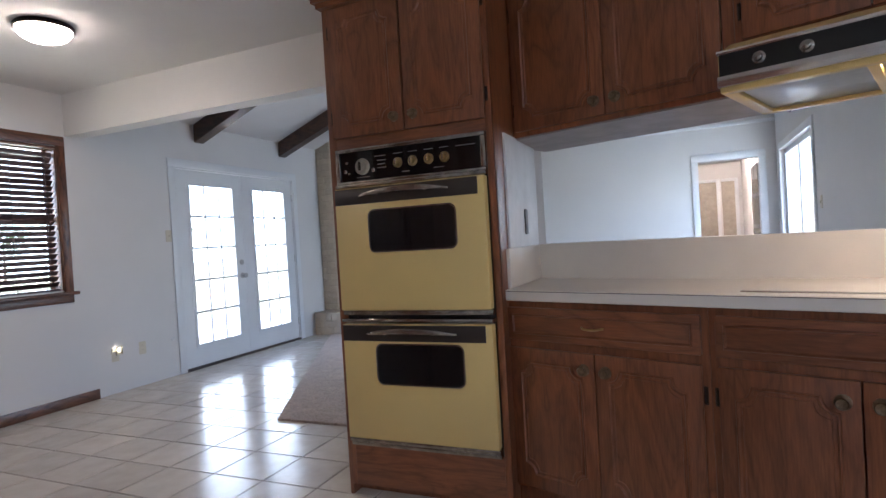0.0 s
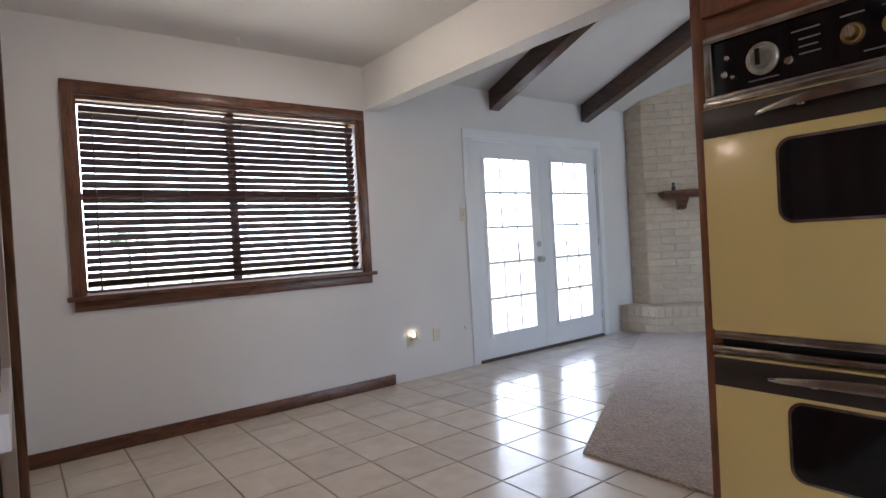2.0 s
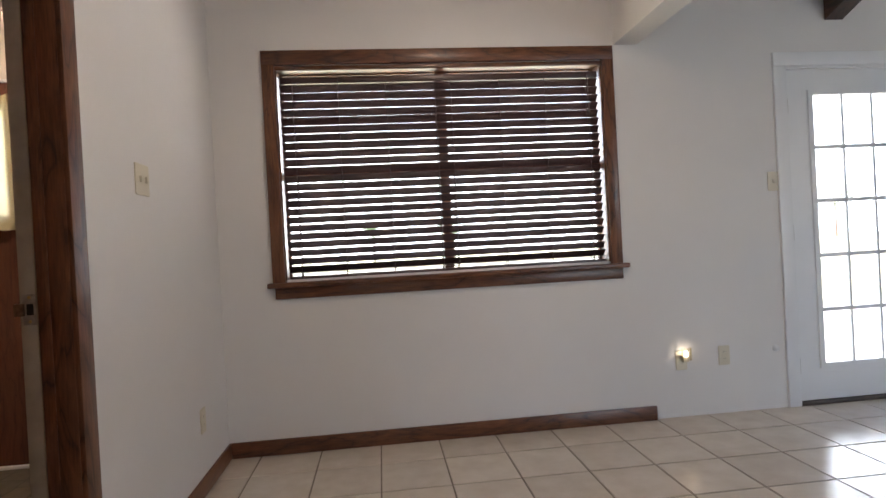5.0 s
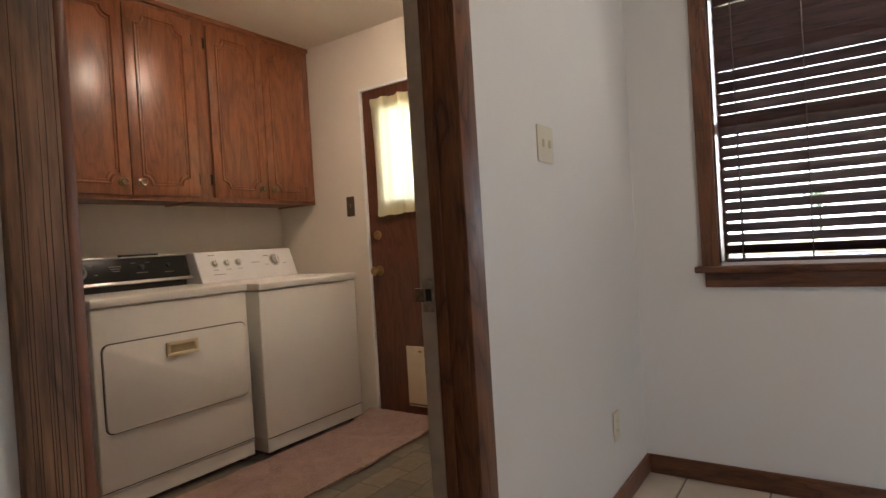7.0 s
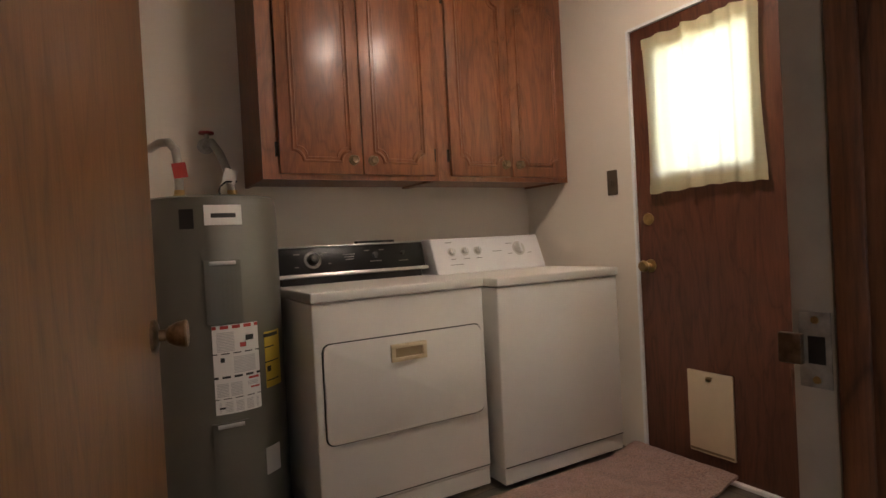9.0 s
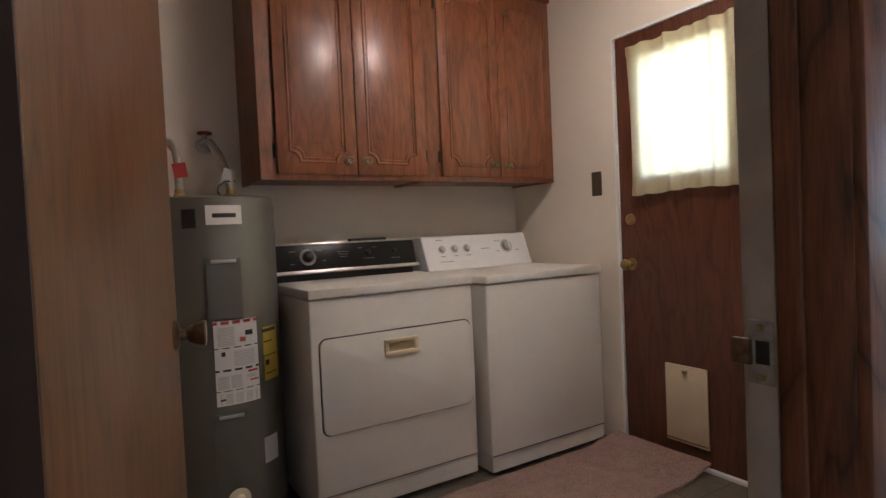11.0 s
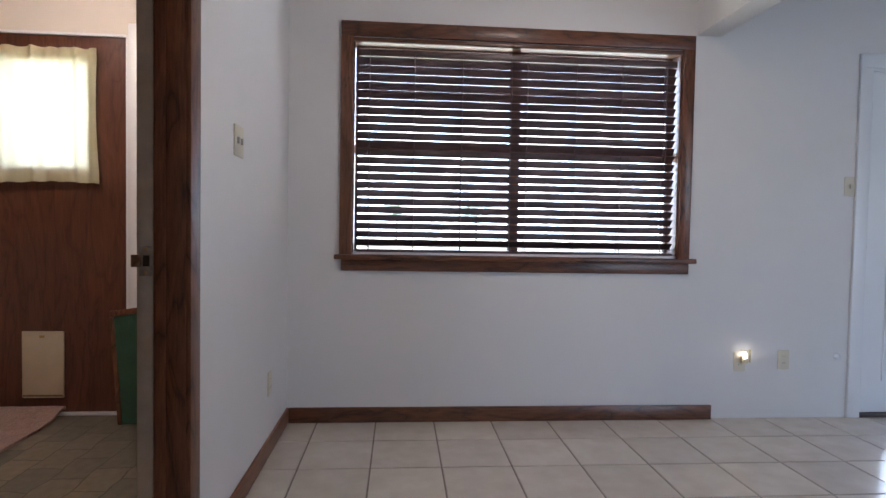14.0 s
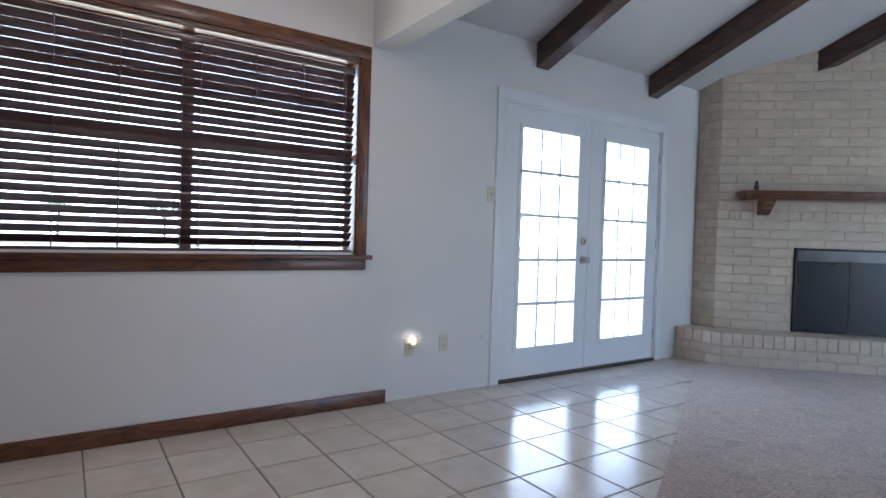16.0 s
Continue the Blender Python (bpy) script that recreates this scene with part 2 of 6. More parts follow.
wall("wall_pass_through", "y", 3.22, 3.36, -0.25, 2.6, 0, CEIL_Z, "low wall with a pass-through opening to the family room", [(-0.23, 2.2, 1.09, 1.62)])
SHIFT = Vector((0, 0, 0))
wall("wall_east_family", "x", XE, XE + 0.15, 3.59, YN + 0.15, 0, EAVE + 0.1, "white painted wall with a bright opening", [(6.56, 8.42, 0.0, 2.03)])
bm = bmesh.new()
wall_cells(bm, "y", YN, YN + 0.15, XF, XE, 0, EAVE, [(0.88, 1.60, 0, 2.02)])
prism(bm, [(XF, EAVE), (XE, EAVE), (RIDGE_X, RIDGE_Z)], YN, YN + 0.15)
structure(link("wall_north", bm, WALL), "white painted gable wall with a doorway to a hall", "wall")
bm = bmesh.new()
prism(bm, [(XW, HEAD_Z), (XE, HEAD_Z), (XE, EAVE + 0.06), (RIDGE_X, RIDGE_Z), (XW, EAVE + 0.06)], 3.462, 3.605)
structure(link("header_beam", bm, WALL), "white plastered header between kitchen and family room", "beam")

structure(slab("ceiling_kitchen", XW, 2.75, -2.15, 3.462, CEIL_Z, CEIL_Z + 0.12, CEIL), "off-white plastered kitchen ceiling", "ceiling")
SHIFT = Vector((0.085, 0.042, 0.035))
structure(slab("ceiling_laundry", -4.2, -1.3, -1.45, 1.05, 2.40, 2.49, CREAM), "cream laundry ceiling", "ceiling")
SHIFT = Vector((0, 0, 0))
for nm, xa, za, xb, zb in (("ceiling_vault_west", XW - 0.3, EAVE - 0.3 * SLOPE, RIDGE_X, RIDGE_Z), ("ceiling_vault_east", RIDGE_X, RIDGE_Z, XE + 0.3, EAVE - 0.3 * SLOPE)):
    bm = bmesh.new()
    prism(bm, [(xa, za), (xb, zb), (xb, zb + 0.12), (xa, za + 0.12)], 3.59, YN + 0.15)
    structure(link(nm, bm, VAULT_SHADE), "off-white sloping plastered ceiling", "ceiling")

GROUT = plain("tile_grout", (0.20, 0.165, 0.13), 0.85, vary=0.25, scale=30)
structure(slab("floor", -4.12, 2.75, -2.15, 9.0, -0.12, -0.004, GROUT), "concrete floor with dark tile grout", "floor")

# ---- shapes ----


def facing(n, o=(0, 0, 0)):
    """Local (across to the right, up, outward) to world, for a front that faces the direction n."""
    n = Vector((n[0], n[1], 0)).normalized()
    u = Vector((-n.y, n.x, 0))
    m = Matrix((u, Vector((0, 0, 1)), n)).transposed().to_4x4()
    return Matrix.Translation(o) @ m


def lathe(bm, prof, m=Matrix(), seg=24):
    """A turned shape from (radius, height) pairs along the local third axis."""
    rings = []
    for r, h in prof:
        if r < 1e-5:
            rings.append([bm.verts.new(m @ Vector((0, 0, h)))])
        else:
            rings.append([bm.verts.new(m @ Vector((r * math.cos(a), r * math.sin(a), h))) for a in (2 * math.pi * i / seg for i in range(seg))])
    for p, q in zip(rings, rings[1:]):
        for i in range(seg):
            j = (i + 1) % seg
            f = [p[0] if len(p) == 1 else p[i], *([] if len(p) == 1 else [p[j]]), *([q[0]] if len(q) == 1 else [q[j], q[i]])]
            if len(f) > 2:
                bm.faces.new(f)
    for p in (rings[0], rings[-1]):
        if len(p) > 2:
            bm.faces.new(p)


def tube(bm, pts, r, seg=10):
    """A round tube along a line of points."""
    pts = [Vector(p) for p in pts]
    rings = []
    for i, p in enumerate(pts):
        d = (pts[min(i + 1, len(pts) - 1)] - pts[max(i - 1, 0)]).normalized()
        a = d.orthogonal().normalized() if i == 0 else (rings[-1][1] - d * rings[-1][1].dot(d)).normalized()
        b = d.cross(a)
        rings.append(([bm.verts.new(p + r * (a * math.cos(t) + b * math.sin(t))) for t in (2 * math.pi * k / seg for k in range(seg))], a))
    for (p, _), (q, _) in zip(rings, rings[1:]):
        for k in range(seg):
            bm.faces.new((p[k], p[(k + 1) % seg], q[(k + 1) % seg], q[k]))
    bm.faces.new(rings[0][0]), bm.faces.new(rings[-1][0])


def local_box(bm, m, u0, u1, v0, v1, n0, n1, bevel=0.0, seg=2):
    b2 = bmesh.new()
    box(b2, u0, u1, v0, v1, n0, n1)
    soften(b2, bevel, seg)
    bmesh.ops.transform(b2, matrix=m, verts=b2.verts[:])
    me = bpy.data.meshes.new("t")
    b2.to_mesh(me)
    b2.free()
    bm.from_mesh(me)
    bpy.data.meshes.remove(me)


def front(name, m, u0, u1, v0, v1, n0, n1, mat, parent=None, label="", bevel=0.0):
    bm = bmesh.new()
    local_box(bm, m, u0, u1, v0, v1, n0, n1, bevel)
    return link(name, bm, mat, parent, label, smooth=bevel > 0)


def rounded(u0, u1, v0, v1, r, k=5, notch=False):
    """Outline of a rectangle with rounded corners, or with corners scooped inwards."""
    out = []
    for cx, cy, a in ((u1, v1, 0), (u0, v1, 90), (u0, v0, 180), (u1, v0, 270)):
        sx, sy = (-1 if cx == u1 else 1), (-1 if cy == v1 else 1)
        for i in range(k + 1):
            if notch:
                t = radians(a + 270 - 90 * i / k)
                out.append((cx + r * math.cos(t), cy + r * math.sin(t)))
            else:
                t = radians(a + 90 * i / k)
                out.append((cx + sx * r + r * math.cos(t), cy + sy * r + r * math.sin(t)))
    return out


def bead(bm, m, path, w, h, n0):
    """A raised rounded moulding along a closed outline."""
    k = len(path)
    rings = []
    for i in range(k):
        p, a, b = Vector(path[i]), Vector(path[i - 1]), Vector(path[(i + 1) % k])
        d = ((p - a).normalized() + (b - p).normalized())
        d = d.normalized() if d.length > 1e-6 else (b - p).normalized()
        nn = Vector((d.y, -d.x))
        rings.append([bm.verts.new(m @ Vector((p.x + nn.x * o, p.y + nn.y * o, n0 + z))) for o, z in ((w, -0.001), (w * 0.6, h * 0.8), (0, h), (-w * 0.5, h * 0.35), (-w, -0.001))])
    for i in range(k):
        p, q = rings[i], rings[(i + 1) % k]
        for j in range(4):
            bm.faces.new((p[j], p[j + 1], q[j + 1], q[j]))


def plate(bm, m, path, n0, n1):
    """An outline drawn out from n0 to n1."""
    lo, hi = [bm.verts.new(m @ Vector((*p, n0))) for p in path], [bm.verts.new(m @ Vector((*p, n1))) for p in path]
    bm.faces.new(lo[::-1]), bm.faces.new(hi)
    for i in range(len(path)):
        j = (i + 1) % len(path)
        bm.faces.new((lo[i], lo[j], hi[j], hi[i]))


def spot(m, u, v, n=0.0):
    return m @ Matrix.Translation((u, v, n))


def knob(m, u, v, n, parent, r=0.019):
    """Round ring pull on a backplate."""
    bm = bmesh.new()
    lathe(bm, [(r * 1.2, 0), (r * 1.2, 0.003), (r, 0.005), (r * 0.5, 0.008), (r * 0.45, 0.014), (r * 0.8, 0.018), (r * 0.95, 0.023), (r * 0.8, 0.027), (r * 0.5, 0.024), (0, 0.023)], spot(m, u, v, n), 20)
    part("knob", bm, RINGBRASS, parent, "antique brass ring knob", True)


def hinge(m, u, v, n, parent, h=0.06):
    bm = bmesh.new()
    local_box(bm, m, u - 0.007, u + 0.007, v - h / 2, v + h / 2, n, n + 0.003, 0.001)
    lathe(bm, [(0, -h * 0.42), (0.004, -h * 0.4), (0.004, h * 0.4), (0, h * 0.42)], spot(m, u, v, n + 0.005) @ Matrix.Rotation(radians(-90), 4, "X"), 8)
    part("hinge", bm, DARKMETAL, parent, "dark bronze hinge")


def panel_door(m, u0, u1, v0, v1, n0, parent, mat, knob_side, knob_low=True, hinges=True, name="door", notch=0.045):
    """Lipped oak door with a scooped-corner moulding."""
    bm = bmesh.new()
    local_box(bm, m, u0, u1, v0, v1, n0, n0 + 0.019, 0.004)
    i = 0.055
    bead(bm, m, rounded(u0 + i, u1 - i, v0 + i, v1 - i, notch, 6, True), 0.009, 0.006, n0 + 0.019)
    bead(bm, m, rounded(u0 + i + 0.016, u1 - i - 0.016, v0 + i + 0.016, v1 - i - 0.016, notch, 6, True), 0.004, 0.0025, n0 + 0.019)
    d = part(name, bm, mat, parent, "", True)
    if knob_side:
        ku = u1 - 0.043 if knob_side > 0 else u0 + 0.043
        knob(m, ku, v0 + 0.062 if knob_low else v1 - 0.062, n0 + 0.019, d)
        if hinges:
            hu = u0 - 0.008 if knob_side > 0 else u1 + 0.008
            for hv in (v0 + 0.10, v1 - 0.10):
                hinge(m, hu, hv, n0, d)
    return d


def drawer_front(m, u0, u1, v0, v1, n0, parent, mat, pull=True):
    bm = bmesh.new()
    local_box(bm, m, u0, u1, v0, v1, n0, n0 + 0.019, 0.004)
    bead(bm, m, [(u1 - 0.03, v1 - 0.03), (u0 + 0.03, v1 - 0.03), (u0 + 0.03, v0 + 0.03), (u1 - 0.03, v0 + 0.03)], 0.008, 0.006, n0 + 0.019)
    d = part("drawer_front", bm, mat, parent, "", True)
    if pull:
        bm = bmesh.new()
        c, w = (u0 + u1) / 2, 0.045
        tube(bm, [m @ Vector((c + w * t, (v0 + v1) / 2 - 0.004 * (1 - t * t), n0 + 0.019 + 0.022 * (1 - t ** 4))) for t in np.linspace(-1, 1, 13)], 0.0045, 8)
        part("pull", bm, BRASS, d, "aged brass drawer pull", True)
    return d


def wall_plate(name, m, u, v, label, category, kind="outlet", w=0.07, h=0.115, mat=None):
    """Switch or outlet plate with its insert."""
    t = thing(name, m @ Vector((u, v, 0)), label, category)
    bm = bmesh.new()
    plate(bm, spot(m, u, v), rounded(-w / 2, w / 2, -h / 2, h / 2, 0.006, 3), 0, 0.005)
    soften(bm, 0.0012, 1)
    part("cover_plate", bm, mat or IVORY, t, "", True)
    gangs = [0] if w < 0.09 else [-0.023, 0.023]
    for g in gangs:
        bm = bmesh.new()
        if kind == "switch":
            local_box(bm, spot(m, u + g, v), -0.005, 0.005, -0.011, 0.013, 0.004, 0.014, 0.002)
            part("toggle", bm, mat or IVORY, t, "", True)
        else:
            for dv in (0.02, -0.02):
                bm = bmesh.new()
                plate(bm, spot(m, u, v + dv), rounded(-0.016, 0.016, -0.014, 0.014, 0.008, 3), 0.004, 0.0065)
                so = part("socket", bm, mat or IVORY, t)
                for du in (-0.006, 0.006):
                    bm = bmesh.new()
                    local_box(bm, spot(m, u, v + dv), du - 0.001, du + 0.001, -0.002, 0.006, 0.006, 0.0068)
                    part("slot", bm, BLACK, so)
    return t


DARKMETAL = plain("dark_bronze", (0.045, 0.035, 0.028), 0.4, 0.9, vary=0.3, scale=50)
IVORY = plain("ivory_plastic", (0.66, 0.60, 0.47), 0.35, vary=0.03)
STEEL = plain("satin_nickel", (0.50, 0.49, 0.47), 0.3, 1.0, vary=0.06, scale=30)

# ---- floors ----


def stone_vinyl():
    m, n, l, b = material("stone_pattern_vinyl", 0.42)
    co = n.new("ShaderNodeTexCoord")
    br = n.new("ShaderNodeTexBrick")
    br.inputs["Scale"].default_value = 1.0
    br.inputs["Brick Width"].default_value, br.inputs["Row Height"].default_value = 0.21, 0.14
    br.inputs["Mortar Size"].default_value, br.inputs["Mortar Smooth"].default_value = 0.004, 0.6
    br.inputs["Color1"].default_value, br.inputs["Color2"].default_value = (0.20, 0.165, 0.115, 1), (0.115, 0.105, 0.085, 1)
    br.inputs["Mortar"].default_value = (0.07, 0.055, 0.045, 1)
    ds = n.new("ShaderNodeTexNoise")
    ds.inputs["Scale"].default_value = 7
    ad = n.new("ShaderNodeVectorMath")
    ad.operation = "MULTIPLY_ADD"
    ad.inputs[1].default_value = (0.05, 0.05, 0)
    l.new(co.outputs["Object"], ds.inputs["Vector"]), l.new(ds.outputs["Color"], ad.inputs[0]), l.new(co.outputs["Object"], ad.inputs[2])
    l.new(ad.outputs[0], br.inputs["Vector"])
    t = n.new("ShaderNodeTexNoise")
    t.inputs["Scale"].default_value, t.inputs["Detail"].default_value = 25, 6
    l.new(co.outputs["Object"], t.inputs["Vector"])
    hv, mr = n.new("ShaderNodeHueSaturation"), n.new("ShaderNodeMapRange")
    mr.inputs["To Min"].default_value, mr.inputs["To Max"].default_value = 0.6, 1.4
    l.new(t.outputs["Fac"], mr.inputs["Value"]), l.new(mr.outputs["Result"], hv.inputs["Value"])
    l.new(br.outputs["Color"], hv.inputs["Color"]), l.new(hv.outputs["Color"], b.inputs["Base Color"])
    return m


def pile(name, c, scale):
    """Cut pile: tufts, brushed patches."""
    m, n, l, b = material(name, 1.0)
    b.inputs["Specular IOR Level"].default_value = 0.1
    b.inputs["Sheen Weight"].default_value = 0.3
    co = n.new("ShaderNodeTexCoord")
    a, f = n.new("ShaderNodeTexNoise"), n.new("ShaderNodeTexNoise")
    a.inputs["Scale"].default_value, a.inputs["Detail"].default_value, a.inputs["Distortion"].default_value = 7.0, 5, 1.5
    f.inputs["Scale"].default_value, f.inputs["Detail"].default_value = scale, 4
    l.new(co.outputs["Object"], a.inputs["Vector"]), l.new(co.outputs["Object"], f.inputs["Vector"])
    mx = n.new("ShaderNodeMath")
    mx.operation = "MULTIPLY_ADD"
    mx.inputs[1].default_value = 0.5
    l.new(a.outputs["Fac"], mx.inputs[0]), l.new(f.outputs["Fac"], mx.inputs[2])
    r = n.new("ShaderNodeValToRGB")
    r.color_ramp.elements[0].position, r.color_ramp.elements[1].position = 0.5, 1.0
    r.color_ramp.elements[0].color = (*[x * 0.60 for x in c], 1)
    r.color_ramp.elements[1].color = (*[x * 1.32 for x in c], 1)
    l.new(mx.outputs[0], r.inputs["Fac"]), l.new(r.outputs["Color"], b.inputs["Base Color"])
    u = n.new("ShaderNodeBump")
    u.inputs["Strength"].default_value, u.inputs["Distance"].default_value = 1.0, 0.012
    l.new(mx.outputs[0], u.inputs["Height"]), l.new(u.outputs["Normal"], b.inputs["Normal"])
    return m


def glazed_tile():
    """Cream glazed tile, each a little different, faintly clouded and wavy."""
    m, n, l, b = material("cream_glazed_tile", 0.16)
    co, inf = n.new("ShaderNodeTexCoord"), n.new("ShaderNodeObjectInfo")
    t = n.new("ShaderNodeTexNoise")
    t.noise_dimensions = "4D"
    t.inputs["Scale"].default_value, t.inputs["Detail"].default_value = 9, 5
    w = n.new("ShaderNodeMath")
    w.operation = "MULTIPLY"
    w.inputs[1].default_value = 50
    l.new(inf.outputs["Random"], w.inputs[0]), l.new(w.outputs[0], t.inputs["W"]), l.new(co.outputs["Object"], t.inputs["Vector"])
    r = n.new("ShaderNodeValToRGB")
    r.color_ramp.elements[0].position, r.color_ramp.elements[1].position = 0.25, 0.75
    r.color_ramp.elements[0].color, r.color_ramp.elements[1].color = (0.60, 0.53, 0.44, 1), (0.72, 0.66, 0.575, 1)
    l.new(t.outputs["Fac"], r.inputs["Fac"])
    hv, mr = n.new("ShaderNodeHueSaturation"), n.new("ShaderNodeMapRange")
    mr.inputs["To Min"].default_value, mr.inputs["To Max"].default_value = 0.93, 1.06
    l.new(inf.outputs["Random"], mr.inputs["Value"]), l.new(mr.outputs["Result"], hv.inputs["Value"])
    l.new(r.outputs["Color"], hv.inputs["Color"]), l.new(hv.outputs["Color"], b.inputs["Base Color"])
    rr = n.new("ShaderNodeMapRange")
    rr.inputs["To Min"].default_value, rr.inputs["To Max"].default_value = 0.13, 0.27
    l.new(t.outputs["Fac"], rr.inputs["Value"]), l.new(rr.outputs["Result"], b.inputs["Roughness"])
    t2 = n.new("ShaderNodeTexNoise")
    t2.noise_dimensions = "4D"
    t2.inputs["Scale"].default_value, t2.inputs["Detail"].default_value = 14, 2
    l.new(w.outputs[0], t2.inputs["W"]), l.new(co.outputs["Object"], t2.inputs["Vector"])
    u = n.new("ShaderNodeBump")
    u.inputs["Strength"].default_value, u.inputs["Distance"].default_value = 0.12, 0.002
    l.new(t2.outputs["Fac"], u.inputs["Height"]), l.new(u.outputs["Normal"], b.inputs["Normal"])
    return m


VINYL = stone_vinyl()
SHIFT = Vector((0.085, 0.042, 0.035))
structure(slab("laundry_floor", XL, -1.45, -1.30, 1.10, -0.002, 0.004, VINYL), "dark stone-patterned vinyl laundry floor", "floor")
SHIFT = Vector((0, 0, 0))
bm = bmesh.new()
prism(bm, [(-1.95, 3.48), (XE, 3.48), (XE, YN), (-2.2, YN), (-3.66, 6.60)], -0.002, 0.016, "z")
soften(bm, 0.006, 3)
structure(link("carpet", bm, pile("grey_beige_pile", (0.455, 0.365, 0.305), 60), smooth=True), "grey-beige cut pile carpet beside the tiles", "carpet")

# ---- west wall: window, blind, glazed doors ----
SHIFT = Vector((0, 0.022, 0))
win = thing("window_1", (XW, 2.43, 0.9), "wide window with dark oak casing and sill", "window", kind="structure")
for nm, a in (("side_casing", (1.445, 1.512)), ("side_casing", (3.358, 3.425))):
    slab(nm, XW - 0.002, XW + 0.02, *a, 0.925, 2.190, TRIM, win, "", 0.003)
slab("head_casing", XW - 0.002, XW + 0.021, 1.445, 3.425, 2.112, 2.190, OAK_Y, win, "", 0.003)
slab("head_bead", XW - 0.03, XW + 0.010, 1.512, 3.358, 2.085, 2.108, OAK_Y, win, "", 0.004)
slab("window_sill", -4.06, XW + 0.05, 1.42, 3.455, 0.905, 0.932, OAK_Y, win, "", 0.006)
slab("apron", XW - 0.002, XW + 0.018, 1.455, 3.425, 0.842, 0.905, OAK_Y, win, "", 0.005)
for nm, a in (("jamb_lining", (1.505, 1.520)), ("jamb_lining", (3.350, 3.365))):
    slab(nm, -4.10, XW, *a, 0.932, 2.105, TRIM, win)
slab("head_lining", -4.10, XW, 1.52, 3.35, 2.095, 2.11, OAK_Y, win)
for nm, y0, y1, z0, z1 in (("sash_stile", 1.52, 1.532, 0.932, 2.095), ("sash_stile", 3.338, 3.35, 0.932, 2.095), ("mullion", 2.403, 2.457, 0.932, 2.095), ("bottom_rail", 1.532, 2.403, 0.932, 0.96), ("bottom_rail", 2.457, 3.338, 0.932, 0.96), ("top_rail", 1.532, 2.403, 2.086, 2.095), ("top_rail", 2.457, 3.338, 2.086, 2.095), ("meeting_rail", 1.532, 2.403, 1.502, 1.544), ("meeting_rail", 2.457, 3.338, 1.502, 1.544)):
    slab(nm, -4.085, -4.05, y0, y1, z0, z1, TRIM, win, "", 0.003)
for y0, y1 in ((1.532, 2.403), (2.457, 3.338)):
    for z0, z1 in ((0.96, 1.502), (1.544, 2.086)):
        slab("pane", -4.070, -4.066, y0, y1, z0, z1, GLASS, win)

SLAT = wood("dark_blind_wood", (0.045, 0.022, 0.019), (0.095, 0.047, 0.040), along="y", rough=0.35, coat=0.2)
blind = thing("window_blind", (-3.975, 2.43, 2.09), "dark brown wooden slatted blind, slats tilted half open", "blind")
slab("head_rail", -4.000, -3.958, 1.535, 3.340, 2.018, 2.056, SLAT, blind, "", 0.003)
slab("bottom_rail", -4.000, -3.955, 1.535, 3.34, 0.934, 0.960, SLAT, blind, "", 0.004)
N_SLAT, PITCH = 23, 0.0453
slat_mesh = None
rs = random.Random(4)
for i in range(N_SLAT + 2):
    z = 0.998 + PITCH * i if i < N_SLAT else 0.970 + 0.0085 * (i - N_SLAT)
    if slat_mesh is None:
        bm = bmesh.new()
        k = 4
        top = [[bm.verts.new((0.0238 * (2 * j / k - 1), y, 0.0022 * (1 - (2 * j / k - 1) ** 2) + 0.0013)) for j in range(k + 1)] for y in (-0.905, 0.905)]
        bot = [[bm.verts.new((0.0238 * (2 * j / k - 1), y, 0.0022 * (1 - (2 * j / k - 1) ** 2) - 0.0013)) for j in range(k + 1)] for y in (-0.905, 0.905)]
        for j in range(k):
            bm.faces.new((top[0][j], top[0][j + 1], top[1][j + 1], top[1][j]))
            bm.faces.new((bot[0][j], bot[1][j], bot[1][j + 1], bot[0][j + 1]))
            for e in (0, 1):
                bm.faces.new((top[e][j], top[e][j + 1], bot[e][j + 1], bot[e][j]))
        for j in (0, k):
            bm.faces.new((top[0][j], top[1][j], bot[1][j], bot[0][j]))
        ob = part("slat", bm, SLAT, blind)
        slat_mesh = ob.data
    else:
        ob = new("slat", slat_mesh)
        ob.parent, ob.matrix_parent_inverse = blind, blind.matrix_basis.inverted()
    tilt = (46.5 + rs.uniform(-1.0, 1.0) + (6 if i in (18, 12) else 0)) if i < N_SLAT else 3
    ob.matrix_basis = pose(-3.977, 2.435, z, 0, -tilt, rs.uniform(-0.05, 0.05))
for y in (1.60, 1.845, 2.11, 2.385, 2.475, 2.755, 3.02, 3.265):
    bm = bmesh.new()
    for x in (-4.000, -3.954):
        tube(bm, [(x, y, 0.95), (x, y, 1.5), (x, y, 2.03)], 0.0028, 6)
    part("ladder_cord", bm, SLAT, blind)
bm = bmesh.new()
tube(bm, [(-3.948, 3.275, 2.03), (-3.945, 3.276, 1.7), (-3.946, 3.275, 1.40)], 0.004, 8)
part("tilt_wand", bm, SLAT, blind)

SHIFT = Vector((0, 0, 0))
for nm, b0 in (("baseboard_west", (XW, XW + 0.014, YL + 0.013, 3.612, 0, 0.085)), ("baseboard_south", (XW, -2.545, YL, YL + 0.013, 0, 0.085))):
    structure(slab(nm, *b0, OAK_Y if nm.endswith("west") else OAK_H, None, "", 0.004), "dark oak baseboard along the white wall", "baseboard")

